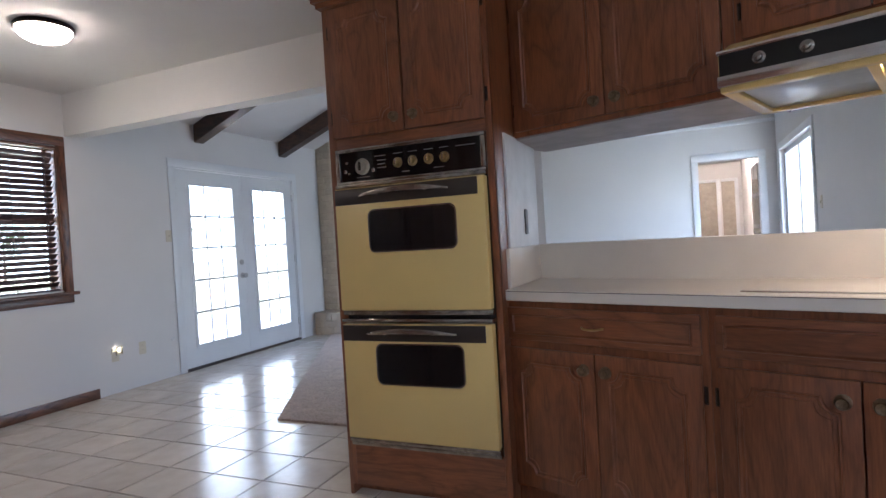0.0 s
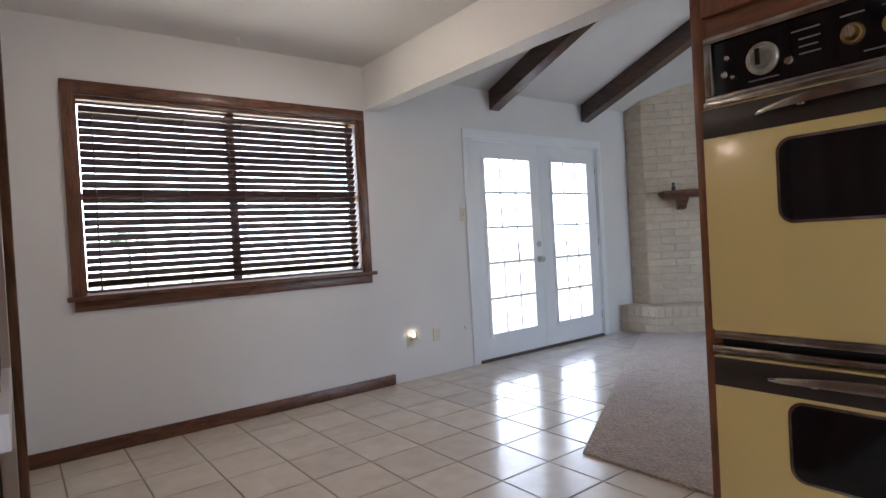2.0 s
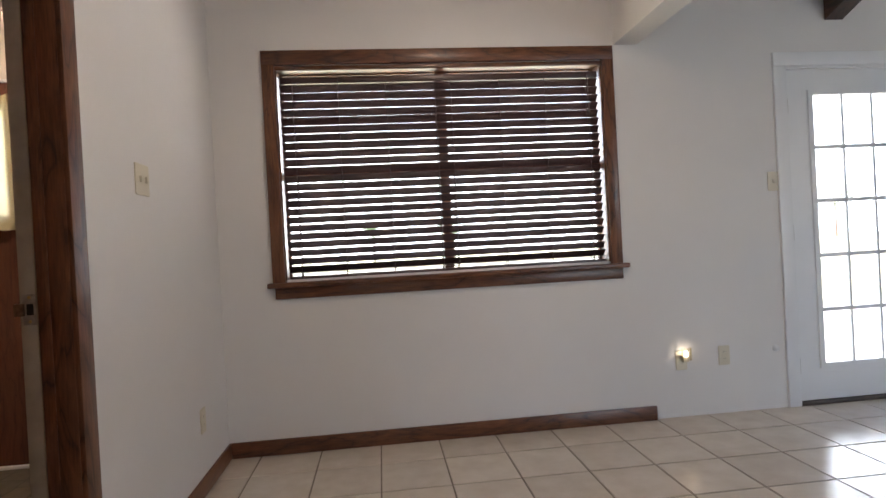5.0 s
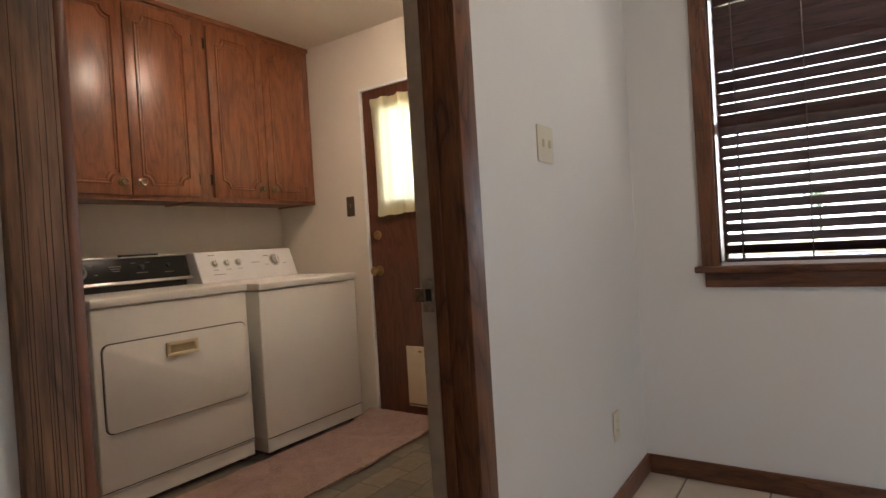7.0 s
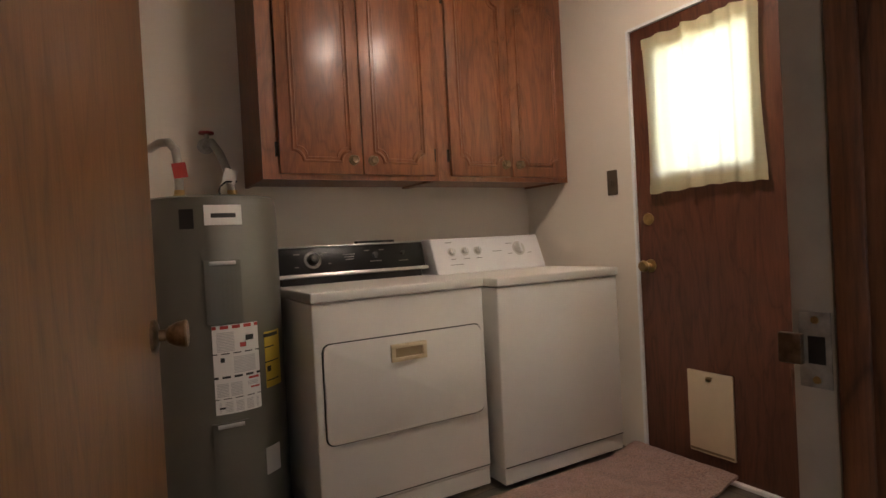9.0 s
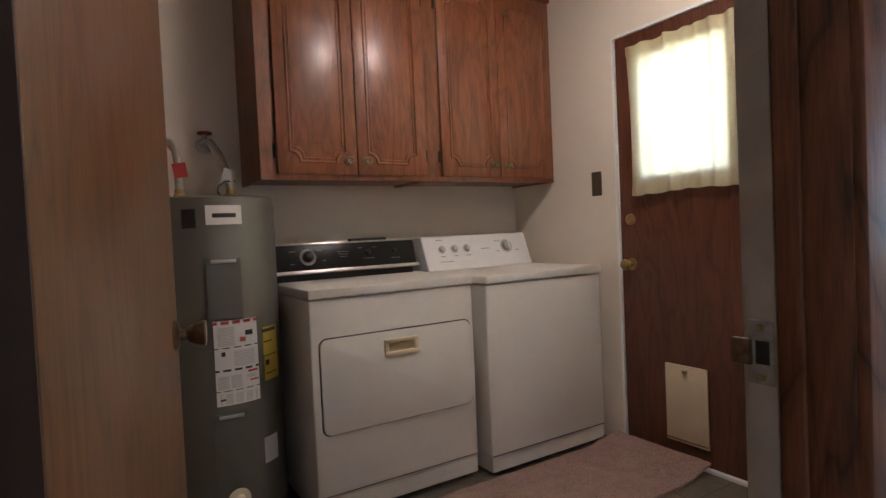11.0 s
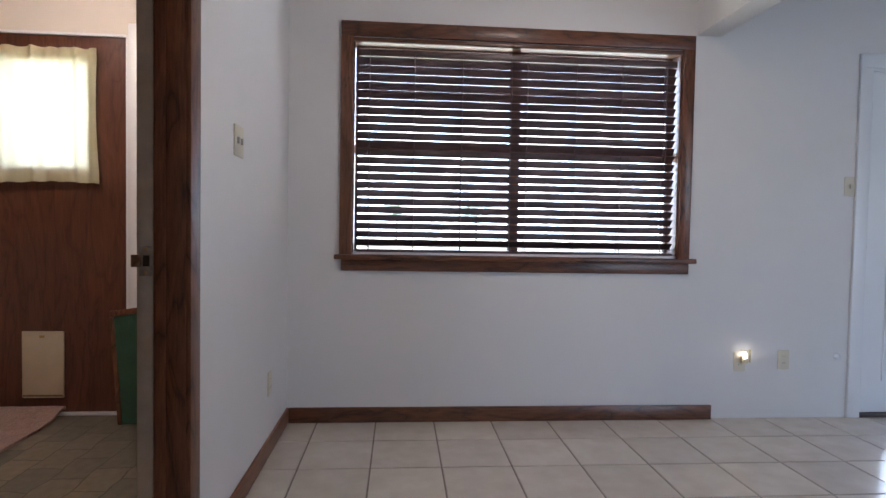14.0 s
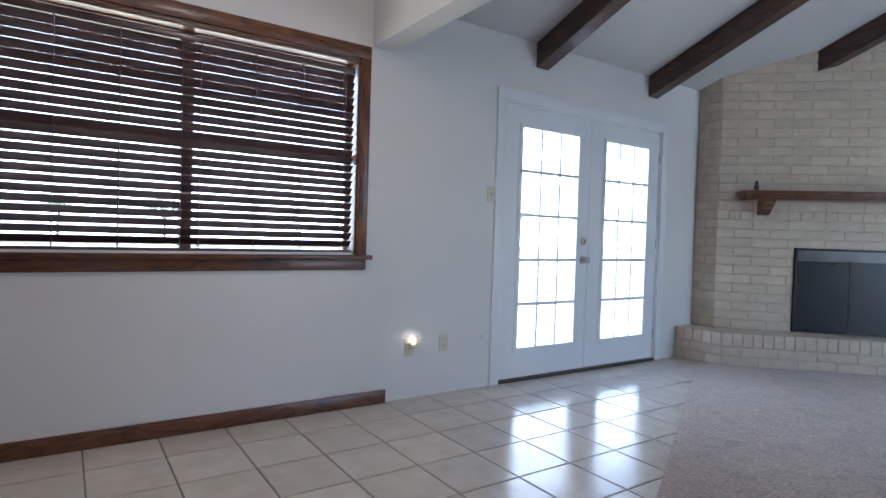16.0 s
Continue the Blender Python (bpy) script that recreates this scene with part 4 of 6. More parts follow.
# the whole run swings towards the room at its far end
PIVOT = Matrix.Translation((-0.013, 2.72, 0))
RUN = Matrix.Translation((-0.035, -0.005, 0)) @ PIVOT @ Matrix.Rotation(radians(-19), 4, "Z") @ PIVOT.inverted()
for ob in [o for o in bpy.data.objects if o not in before_run] + [bpy.data.objects["wall_pass_through"], bpy.data.objects["hood_bulb"]]:
    if ob.parent is None:
        ob.matrix_basis = RUN @ ob.matrix_basis

SHIFT = Vector((0, 0, 0))
# ---- kitchen: hutch on the side counter ----
SHIFT = Vector((0.06, 0.078, 0.025))
HX = facing((1, 0), (-1.225, 0, 0))
hutch = thing("hutch_cabinet", (-1.38, 0.3, 0.914), "dark oak hutch with hinged doors standing on a white counter", "cabinet")
slab("body", -1.545, -1.243, -0.55, 1.098, 0.915, 2.40, OAK, hutch)
bm = bmesh.new()
for u0, u1, v0, v1 in ((1.0, 1.10, 0.915, 2.40), (-0.55, -0.50, 0.915, 2.40), (-0.50, 1.0, 0.915, 0.955), (-0.50, 1.0, 2.34, 2.40)):
    local_box(bm, HX, u0, u1, v0, v1, -0.018, 0)
part("face_frame", bm, OAK, hutch)
for u0, u1, ks in ((0.515, 1.015, -1), (0.01, 0.505, 1), (-0.51, 0.0, 1)):
    d = panel_door(HX, u0, u1, 0.94, 2.36, 0, hutch, OAK, ks, hinges=False)
    if ks < 0:
        for v in (1.02, 1.30, 1.58, 1.86):
            hinge(HX, u1 + 0.012, v, 0, d, 0.075)
side = thing("base_cabinet", (-1.35, 0.3, 0), "dark oak base cabinet with carved drawer under white counter", "cabinet", "kitchen base cabinets")
slab("body", -1.545, -1.118, -0.55, 1.085, -0.025, 0.87, OAK, side)
SX = facing((1, 0), (-1.10, 0, 0))
bm = bmesh.new()
for u0, u1, v0, v1 in ((1.02, 1.088, 0.10, 0.87), (-0.55, -0.5, 0.10, 0.87), (-0.5, 1.02, 0.825, 0.87), (-0.5, 1.02, 0.62, 0.66), (-0.5, 1.02, 0.10, 0.14)):
    local_box(bm, SX, u0, u1, v0, v1, -0.018, 0)
part("face_frame", bm, OAK, side)
drawer_front(SX, 0.54, 1.035, 0.648, 0.835, 0, side, OAK_Y)
drawer_front(SX, 0.02, 0.53, 0.648, 0.835, 0, side, OAK_Y)
panel_door(SX, 0.54, 1.035, 0.125, 0.635, 0, side, OAK, -1, False)
panel_door(SX, 0.02, 0.53, 0.125, 0.635, 0, side, OAK, 1, False)
sc = thing("countertop", (-1.3, 0.3, 0.87), "white laminate side countertop with a thick square edge", "countertop")
slab("worktop", -1.545, -1.068, -0.56, 1.112, 0.862, 0.914, WHITE, sc, "", 0.003)

SHIFT = Vector((0, 0, 0))
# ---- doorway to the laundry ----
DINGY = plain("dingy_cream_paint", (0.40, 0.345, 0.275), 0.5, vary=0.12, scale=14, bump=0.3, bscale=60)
case = thing("door_2", (-2.02, YL, 0), "dark oak doorway casing with white inner jamb", "doorway", kind="structure")
for x0, x1 in ((-2.542, -2.464), (-1.614, -1.556)):
    bm = bmesh.new()
    box(bm, x0, x1, YL - 0.002, YL + 0.018, 0, 2.12)
    soften(bm, 0.004)
    part("side_casing", bm, TRIM if x0 < -2 else WEATHERED, case, "" if x0 < -2 else "weathered cracked oak casing", True)
CRACK = plain("dark_split_wood", (0.040, 0.020, 0.012), 0.8, vary=0.2, scale=30)
rc = random.Random(12)
for k in range(9):
    # a long thin split following the grain, wandering a little
    bm = bmesh.new()
    x, z, rows = -1.606 + 0.0052 * k + rc.uniform(-0.0015, 0.0015), rc.uniform(0.03, 0.75), []
    n_seg, lean = rc.randint(14, 30), rc.uniform(-0.00045, 0.00010)
    for i in range(n_seg):
        w = 0.00038 * math.sin(math.pi * (i + 0.15) / (n_seg - 0.7)) * rc.uniform(0.5, 1.3) + 0.00012
        rows.append([bm.verts.new(v) for v in ((x - w, YL + 0.0175, z), (x + w, YL + 0.0175, z), (x + w, YL + 0.0182, z), (x - w, YL + 0.0182, z))])
        x = min(-1.562, max(-1.608, x + lean + rc.uniform(-0.0005, 0.0005)))
        z += rc.uniform(0.025, 0.055)
    for p, q in zip(rows, rows[1:]):
        for j in range(4):
            bm.faces.new((p[j], p[(j + 1) % 4], q[(j + 1) % 4], q[j]))
    bm.faces.new(rows[0]), bm.faces.new(rows[-1])
    part("crack", bm, CRACK, case)
slab("casing_bead", -1.629, -1.616, YL - 0.001, YL + 0.009, 0, 2.045, OAK, case, "", 0.003)
slab("head_casing", -2.464, -1.614, YL - 0.002, YL + 0.017, 2.045, 2.12, OAK_H, case, "", 0.004)
for x0, x1 in ((-2.481, -2.462), (-1.632, -1.613)):
    s = 1 if x0 < -2 else -1
    slab("jamb", x0, x1, 1.106, YL + 0.004, 0, 2.06, TRIM, case, "", 0.003)
    a = (x1 - 0.002, x1 + 0.006) if s > 0 else (x0 - 0.006, x0 + 0.002)
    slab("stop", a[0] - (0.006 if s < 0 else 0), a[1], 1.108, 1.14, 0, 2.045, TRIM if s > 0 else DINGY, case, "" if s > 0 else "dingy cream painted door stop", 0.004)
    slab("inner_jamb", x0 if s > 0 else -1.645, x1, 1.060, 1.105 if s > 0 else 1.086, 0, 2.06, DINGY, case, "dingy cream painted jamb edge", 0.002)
slab("head_jamb", -2.462, -1.632, 1.062, YL + 0.003, 2.045, 2.06, OAK_H, case)
slab("strike_plate", -2.4625, -2.4602, 1.068, 1.102, 0.93, 1.015, plain("painted_over_steel", (0.30, 0.265, 0.22), 0.45, vary=0.3, scale=60), case, "painted-over strike plate", 0.0008)
slab("strike_lip", -2.4615, -2.4525, 1.048, 1.074, 0.955, 0.990, plain("worn_bronze", (0.16, 0.115, 0.075), 0.42, 0.8, vary=0.4, scale=80), case, "worn bronze lip of the strike plate", 0.002)
slab("strike_hole", -2.4622, -2.4598, 1.078, 1.096, 0.957, 0.988, BLACK, case)
for z in (0.939, 1.006):
    bm = bmesh.new()
    lathe(bm, [(0.0045, 0), (0.004, 0.0012), (0, 0.0014)], facing((1, 0), (-2.4602, 1.086, z)), 12)
    part("screw", bm, BRASS, case, "", True)

bm = bmesh.new()
rp = random.Random(5)
edge = [(0.003 + 0.003 * rp.random() + 0.012 * (1 - k / 60)) for k in range(61)]
cols = [[bm.verts.new((x, y, 0.01 + 2.02 * k / 60)) for x, y in ((-1.643, 1.061), (-1.645 - w, 1.061), (-1.645 - w, 1.058), (-1.643, 1.058))] for k, w in enumerate(edge)]
for p, q in zip(cols, cols[1:]):
    for k in range(4):
        bm.faces.new((p[k], p[(k + 1) % 4], q[(k + 1) % 4], q[k]))
bm.faces.new(cols[0]), bm.faces.new(cols[-1])
part("old_paint", bm, plain("pale_blue_old_paint", (0.42, 0.47, 0.48), 0.7, vary=0.25, scale=40, bump=0.6, bscale=90), case, "ragged pale blue old paint on the jamb")

DM = facing((-0.9776, 0.2107), (-1.690, 1.036, 0))     # outward: the face seen from the kitchen
ldoor = thing("laundry_door", (-1.690, 1.036, 0.01), "flush oak laundry door standing open, brass knob", "door")
front("door_leaf", DM, 0.0, 0.81, 0.012, 2.03, -0.034, 0, wood("oak_door", (0.118, 0.049, 0.0145), (0.208, 0.091, 0.0265), coat=0.35), ldoor, "", 0.002)
# thin dark brown strip carries the shadow on the door's hinge edge
front("hinge_edge", DM, -0.003, -0.0002, 0.013, 2.029, -0.033, -0.001, plain("shadowed_edge_brown", (0.030, 0.014, 0.009), 0.5, vary=0.12, scale=9, bump=0.2, bscale=120), ldoor, "hinge edge, coloured dark for its shadow")
for z in (0.22, 1.02, 1.82):
    bm = bmesh.new()
    lathe(bm, [(0.006, -0.045), (0.006, 0.045)], Matrix.Translation(DM @ Vector((-0.006, z, -0.036))), 10)
    part("hinge", bm, DARKMETAL, ldoor, "dark bronze hinge")
bm = bmesh.new()
lathe(bm, [(0.030, 0), (0.030, 0.005), (0.023, 0.009), (0.011, 0.011), (0.010, 0.022), (0.016, 0.027), (0.022, 0.040), (0.025, 0.054), (0.023, 0.057), (0, 0.058)], spot(DM, 0.748, 0.975, 0), 24)
part("door_knob", bm, RINGBRASS, ldoor, "aged brass tulip knob", True)

# ---- laundry ----
def appliance(name, x0, x1, yf, yb, top, label, mat):
    """Body of a washer or dryer: cabinet, overhanging lid top, toe base."""
    t = thing(name, ((x0 + x1) / 2, yf, 0.004), label, name)
    bm = bmesh.new()
    box(bm, x0, x1, yb, yf, 0.10, top - 0.04)
    soften(bm, 0.008, 3)
    box(bm, x0 + 0.004, x1 - 0.004, yb, yf - 0.006, 0.03, 0.099)
    part("body", bm, mat, t, "", True)
    slab("lid", x0 - 0.003, x1 + 0.003, yb, yf + 0.010, top - 0.038, top, mat, t, "", 0.006, 3)
    for x in (x0 + 0.05, x1 - 0.05):
        for y in (yf - 0.06, yb + 0.06):
            bm = bmesh.new()
            lathe(bm, [(0.02, 0.004), (0.02, 0.03)], Matrix.Translation((x, y, 0)), 12)
            part("foot", bm, BLACK, t)
    return t


SHIFT = Vector((0.085, 0.042, 0.035))
DX0, DX1, DYF = -3.238, -2.488, -0.625
DF = facing((0, 1), (0, DYF, 0))
dryer = appliance("dryer", DX0, DX1, DYF, -1.27, 0.918, "off-white front-door dryer with black control console", ENAMEL)
seam = plain("dark_gap", (0.06, 0.055, 0.05), 0.6)
o = rounded(2.523, 3.213, 0.352, 0.722, 0.028, 5)
bm = bmesh.new()
plate(bm, DF, rounded(2.518, 3.218, 0.347, 0.727, 0.032, 5), -0.002, 0.0015)
part("door_gap", bm, seam, dryer)
bm = bmesh.new()
plate(bm, DF, o, -0.002, 0.010)
soften(bm, 0.004, 2)
dd = part("door", bm, ENAMEL, dryer, "", True)
ALMOND = plain("almond_plastic", (0.66, 0.56, 0.37), 0.4, vary=0.04)
bm = bmesh.new()
for b0 in ((2.79, 2.945, 0.674, 0.690), (2.79, 2.945, 0.622, 0.638), (2.79, 2.808, 0.638, 0.674), (2.927, 2.945, 0.638, 0.674)):
    local_box(bm, DF, *b0, 0.006, 0.020, 0.002)
part("handle", bm, ALMOND, dd, "almond recessed plastic handle", True)
front("handle_pocket", DF, 2.806, 2.929, 0.636, 0.676, 0.0102, 0.0112, plain("almond_shadow", (0.42, 0.33, 0.20), 0.5), dd, "darker almond pocket")
front("base_line", DF, 2.49, 3.236, 0.112, 0.116, -0.002, 0.0012, seam, dryer)


def console(name, x0, x1, y0, y1, z0, z1, lean, mat, parent, label):
    """Sloped control console."""
    bm = bmesh.new()
    prism(bm, [(y0, z0), (y0 - lean, z1), (y1, z1), (y1, z0)], x0, x1, "x")
    soften(bm, 0.008, 3)
    return part(name, bm, mat, parent, label, True)


CONSOLE = plain("black_console_film", (0.007, 0.006, 0.006), 0.3, vary=0.2)
CONSOLE.node_tree.nodes["Principled BSDF"].inputs["Specular IOR Level"].default_value = 0.18
# dryer console: black film between metal strips
con = console("console", -3.228, -2.492, -1.085, -1.24, 0.948, 1.090, 0.045, CONSOLE, dryer, "black control console")
slab("console_base", -3.205, -2.515, -1.24, -1.10, 0.916, 0.953, BLACK, dryer)
CM = Matrix.Translation((0, -1.0815, 0.950)) @ Matrix.Rotation(math.atan2(0.045, 0.142), 4, "X") @ facing((0, 1))
front("lower_trim", CM, 2.488, 3.232, 0.000, 0.016, -0.002, 0.008, STEEL, con, "bright metal strip", 0.002)
front("upper_trim", CM, 2.492, 3.228, 0.141, 0.147, -0.004, 0.004, STEEL, con, "bright metal strip", 0.001)
bm = bmesh.new()
lathe(bm, [(0.040, 0), (0.040, 0.002), (0.036, 0.0025), (0.035, 0.001), (0, 0.001)], spot(CM, 2.655, 0.080, 0), 32)
part("dial_ring", bm, PRINT, con, "pale printed dial ring")
bm = bmesh.new()
lathe(bm, [(0.026, 0), (0.025, 0.014), (0.018, 0.018), (0.016, 0.026), (0.012, 0.028), (0, 0.028)], spot(CM, 2.655, 0.080, 0.001), 24)
part("timer_dial", bm, BLACK, con, "black timer dial", True)
bm = bmesh.new()
lathe(bm, [(0.014, 0), (0.013, 0.012), (0.006, 0.014), (0, 0.014)], spot(CM, 2.96, 0.088, 0), 20)
part("small_dial", bm, BLACK, con, "", True)
bm = bmesh.new()
lathe(bm, [(0.011, 0), (0.010, 0.012), (0, 0.013)], spot(CM, 3.105, 0.090, 0), 20)
part("small_dial", bm, BLACK, con, "", True)
bm = bmesh.new()
for u0, u1, v in ((2.80, 2.86, 0.098), (2.805, 2.855, 0.086), (2.81, 2.85, 0.074), (2.93, 2.99, 0.058), (2.91, 2.935, 0.112), (2.985, 3.01, 0.112), (3.08, 3.13, 0.052), (2.70, 2.725, 0.110), (2.725, 2.74, 0.06), (2.57, 2.60, 0.11), (2.57, 2.59, 0.05)):
    local_box(bm, CM, u0, u1, v - 0.0016, v + 0.0016, -0.0005, 0.0008)
tagged(part("printing", bm, PRINT, con, "small unreadable pale markings"), kind="stuff")
slab("rear_box", -3.13, -2.93, -1.285, -1.245, 0.95, 1.103, BLACK, con)

WX0, WX1, WYF = -3.985, -3.268, -0.562
washer = appliance("washer", WX0, WX1, WYF, -1.25, 0.913, "off-white top-loading washer with white console", ENAMEL)
wcon = console("console", WX0 + 0.008, WX1 - 0.008, -1.06, -1.235, 0.911, 1.093, 0.075, WHITE, washer, "white sloped control console")
WM = Matrix.Translation((0, -1.0585, 0.913)) @ Matrix.Rotation(math.atan2(0.075, 0.182), 4, "X") @ facing((0, 1))
for u, r in ((3.385, 0.018), (3.465, 0.018), (3.545, 0.018), (3.82, 0.032)):
    bm = bmesh.new()
    lathe(bm, [(r * 1.3, 0), (r * 1.3, 0.001), (r, 0.002), (r * 0.95, 0.014), (r * 0.8, 0.018), (0, 0.018)], spot(WM, u, 0.118, 0), 24)
    dk = part("dial", bm, plain("grey_white_plastic", (0.60, 0.59, 0.55), 0.35), wcon, "", True)
    bm = bmesh.new()
    local_box(bm, spot(WM, u, 0.118, 0.017), -r * 0.18, r * 0.18, -r * 0.85, r * 0.85, 0, 0.008, 0.002)
    part("grip", bm, WHITE, dk, "", True)
bm = bmesh.new()
for u0, u1, v in ((3.37, 3.40, 0.078), (3.45, 3.485, 0.078), (3.53, 3.565, 0.078), (3.36, 3.44, 0.048), (3.36, 3.40, 0.172), (3.74, 3.765, 0.09), (3.875, 3.90, 0.09), (3.74, 3.78, 0.15), (3.64, 3.70, 0.11)):
    local_box(bm, WM, u0, u1, v - 0.0013, v + 0.0013, -0.0005, 0.0007)
tagged(part("printing", bm, PRINT, wcon, "faint grey markings"), kind="stuff")
bm = bmesh.new()
plate(bm, facing((0, 1), (0, WYF, 0)), rounded(3.272, 3.981, 0.102, 0.106, 0.001, 1), -0.001, 0.0012)
part("base_line", bm, seam, washer)

# water heater
HTANK = plain("grey_green_enamel", (0.125, 0.121, 0.098), 0.32, vary=0.06, scale=4, coat=0.2)
HCX, HCY, HR = -2.225, -1.0, 0.245
heater = thing("water_heater", (HCX, HCY, 0.004), "grey cylindrical water heater with paper labels and pipes", "water heater")
bm = bmesh.new()
lathe(bm, [(HR - 0.02, 0.004), (HR - 0.02, 0.05), (HR, 0.055), (HR, 1.255), (HR - 0.004, 1.262), (HR - 0.004, 1.283), (HR - 0.012, 1.29), (0, 1.295)], Matrix.Translation((HCX, HCY, 0)), 64)
part("tank", bm, HTANK, heater, "", True)


def on_tank(deg):
    """Local frame on the tank's skin; 90 degrees faces the kitchen."""
    a = radians(deg)
    return facing((math.cos(a), math.sin(a)), (HCX, HCY, 0))


def wrap(bm, deg, w, v0, v1, r, k=8):
    """A curved sheet on the tank."""
    half = math.degrees(w / 2 / r)
    cols = []
    for i in range(k + 1):
        a = radians(deg - half + 2 * half * i / k)
        cols.append([bm.verts.new((HCX + rr * math.cos(a), HCY + rr * math.sin(a), z)) for z in (v0, v1) for rr in (HR - 0.001, r)])
    for p, q in zip(cols, cols[1:]):
        for f in ((1, 3, 3, 1), (0, 1, 1, 0), (2, 3, 3, 2)):
            bm.faces.new((p[f[0]], p[f[1]], q[f[2]], q[f[3]]))
    bm.faces.new((cols[0][0], cols[0][1], cols[0][3], cols[0][2])), bm.faces.new((cols[-1][0], cols[-1][1], cols[-1][3], cols[-1][2]))


PAPER = plain("white_label", (0.70, 0.69, 0.66), 0.45, vary=0.03)
LAB_K, LAB_R, LAB_Y = plain("label_black", (0.02, 0.02, 0.02), 0.45), plain("label_red", (0.42, 0.05, 0.04), 0.45), plain("label_yellow", (0.62, 0.46, 0.06), 0.45)
GREYT = plain("label_grey_text", (0.36, 0.36, 0.36), 0.5)
for nm, deg, w, v0, v1, mt, lab in (("front_label", 96, 0.165, 0.505, 0.822, PAPER, "white instruction label with grey text blocks"), ("energy_label", 133, 0.095, 0.565, 0.775, LAB_Y, "yellow energy label"), ("top_label", 91, 0.130, 1.180, 1.252, PAPER, "silver-white maker's label"), ("lower_label", 126, 0.075, 0.245, 0.345, PAPER, "small white label"), ("side_label", 62, 0.05, 1.17, 1.24, LAB_K, "small dark label")):
    bm = bmesh.new()
    wrap(bm, deg, w, v0, v1, HR + 0.0012)
    lb = part(nm, bm, mt, heater, lab)
    if nm == "front_label":
        for nn, dd0, ww, a0, a1, m2 in (("red_band", 96, 0.165, 0.808, 0.820, LAB_R), ("black_line", 96, 0.165, 0.718, 0.722, LAB_K), ("black_line", 96, 0.165, 0.632, 0.640, LAB_K), ("black_line", 96, 0.165, 0.558, 0.561, LAB_K), ("pictogram", 107, 0.030, 0.760, 0.778, LAB_K), ("pictogram", 101, 0.022, 0.738, 0.754, LAB_R), ("pictogram", 84, 0.014, 0.690, 0.706, LAB_K), ("red_text", 109, 0.04, 0.618, 0.626, LAB_R), ("red_text", 110, 0.035, 0.584, 0.590, LAB_R), ("mark", 82, 0.020, 0.524, 0.531, LAB_K)):
            bm = bmesh.new()
            wrap(bm, dd0, ww, a0, a1, HR + 0.0018, 4)
            part(nn, bm, m2, lb)
        bm = bmesh.new()
        for d0, w0, r0, r1 in ((87, 0.060, 0.728, 0.795), (102, 0.08, 0.648, 0.708), (94, 0.04, 0.568, 0.615), (83, 0.04, 0.568, 0.615), (108, 0.04, 0.597, 0.612), (96, 0.14, 0.512, 0.55)):
            z = r0
            while z < r1:
                wrap(bm, d0, w0, z, z + 0.0022, HR + 0.0016, 4)
                z += 0.0055
        part("fine_print", bm, GREYT, lb, "unreadable grey text lines")["kind"] = "stuff"
    if nm == "energy_label":
        bm = bmesh.new()
        for a0, a1, d0, w0 in ((0.755, 0.768, 131, 0.085), (0.715, 0.72, 128, 0.05), (0.66, 0.664, 131, 0.08), (0.625, 0.645, 126, 0.02), (0.59, 0.594, 131, 0.07)):
            wrap(bm, d0, w0, a0, a1, HR + 0.0018, 4)
        part("printing", bm, LAB_K, lb, "black unreadable print")
    if nm == "top_label":
        bm = bmesh.new()
        wrap(bm, 91, 0.085, 1.206, 1.222, HR + 0.0018, 6)
        part("logo_bar", bm, LAB_K, lb, "dark logo bar")
for v0, v1 in ((0.83, 1.055), (0.215, 0.475)):
    bm = bmesh.new()
    wrap(bm, 88, 0.125, v0, v1, HR + 0.007)
    part("access_panel", bm, HTANK, heater, "curved grey access panel")
    bm = bmesh.new()
    local_box(bm, on_tank(88), -0.045, 0.045, v1 - 0.018, v1 - 0.004, HR + 0.003, HR + 0.012, 0.003)
    part("panel_lip", bm, STEEL, heater, "shiny bent panel lip", True)
bm = bmesh.new()
T = on_tank(91) @ Matrix.Translation((0, 0.145, HR - 0.002))
lathe(bm, [(0.042, 0), (0.042, 0.004), (0.02, 0.008), (0.016, 0.03), (0.02, 0.034), (0.02, 0.045), (0.010, 0.05), (0, 0.05)], T, 24)
part("drain_valve", bm, IVORY, heater, "white plastic drain valve", True)
COPPER = plain("aged_copper_pipe", (0.42, 0.33, 0.25), 0.4, 0.9, vary=0.2, scale=30)
GALV = plain("corrugated_steel", (0.42, 0.40, 0.37), 0.38, 1.0, vary=0.1, scale=60)
bm = bmesh.new()
tube(bm, [(-2.325, -1.09, 1.29), (-2.325, -1.09, 1.34), (-2.315, -1.11, 1.42), (-2.295, -1.15, 1.50), (-2.272, -1.20, 1.555), (-2.262, -1.24, 1.560), (-2.26, -1.30, 1.555)], 0.017, 14)
part("cold_pipe", bm, GALV, heater, "bent corrugated steel pipe", True)
bm = bmesh.new()
tube(bm, [(-2.125, -1.09, 1.29), (-2.125, -1.09, 1.45), (-2.12, -1.10, 1.50), (-2.10, -1.13, 1.535), (-2.07, -1.18, 1.54), (-2.04, -1.30, 1.535)], 0.017, 14)
part("hot_pipe", bm, GALV, heater, "bent corrugated steel pipe", True)
for x in (-2.325, -2.125):
    bm = bmesh.new()
    lathe(bm, [(0.024, 0), (0.024, 0.03), (0.020, 0.034), (0.020, 0.05)], Matrix.Translation((x, -1.09, 1.288)), 12)
    part("pipe_nut", bm, BRASS, heater, "brass pipe nut", True)
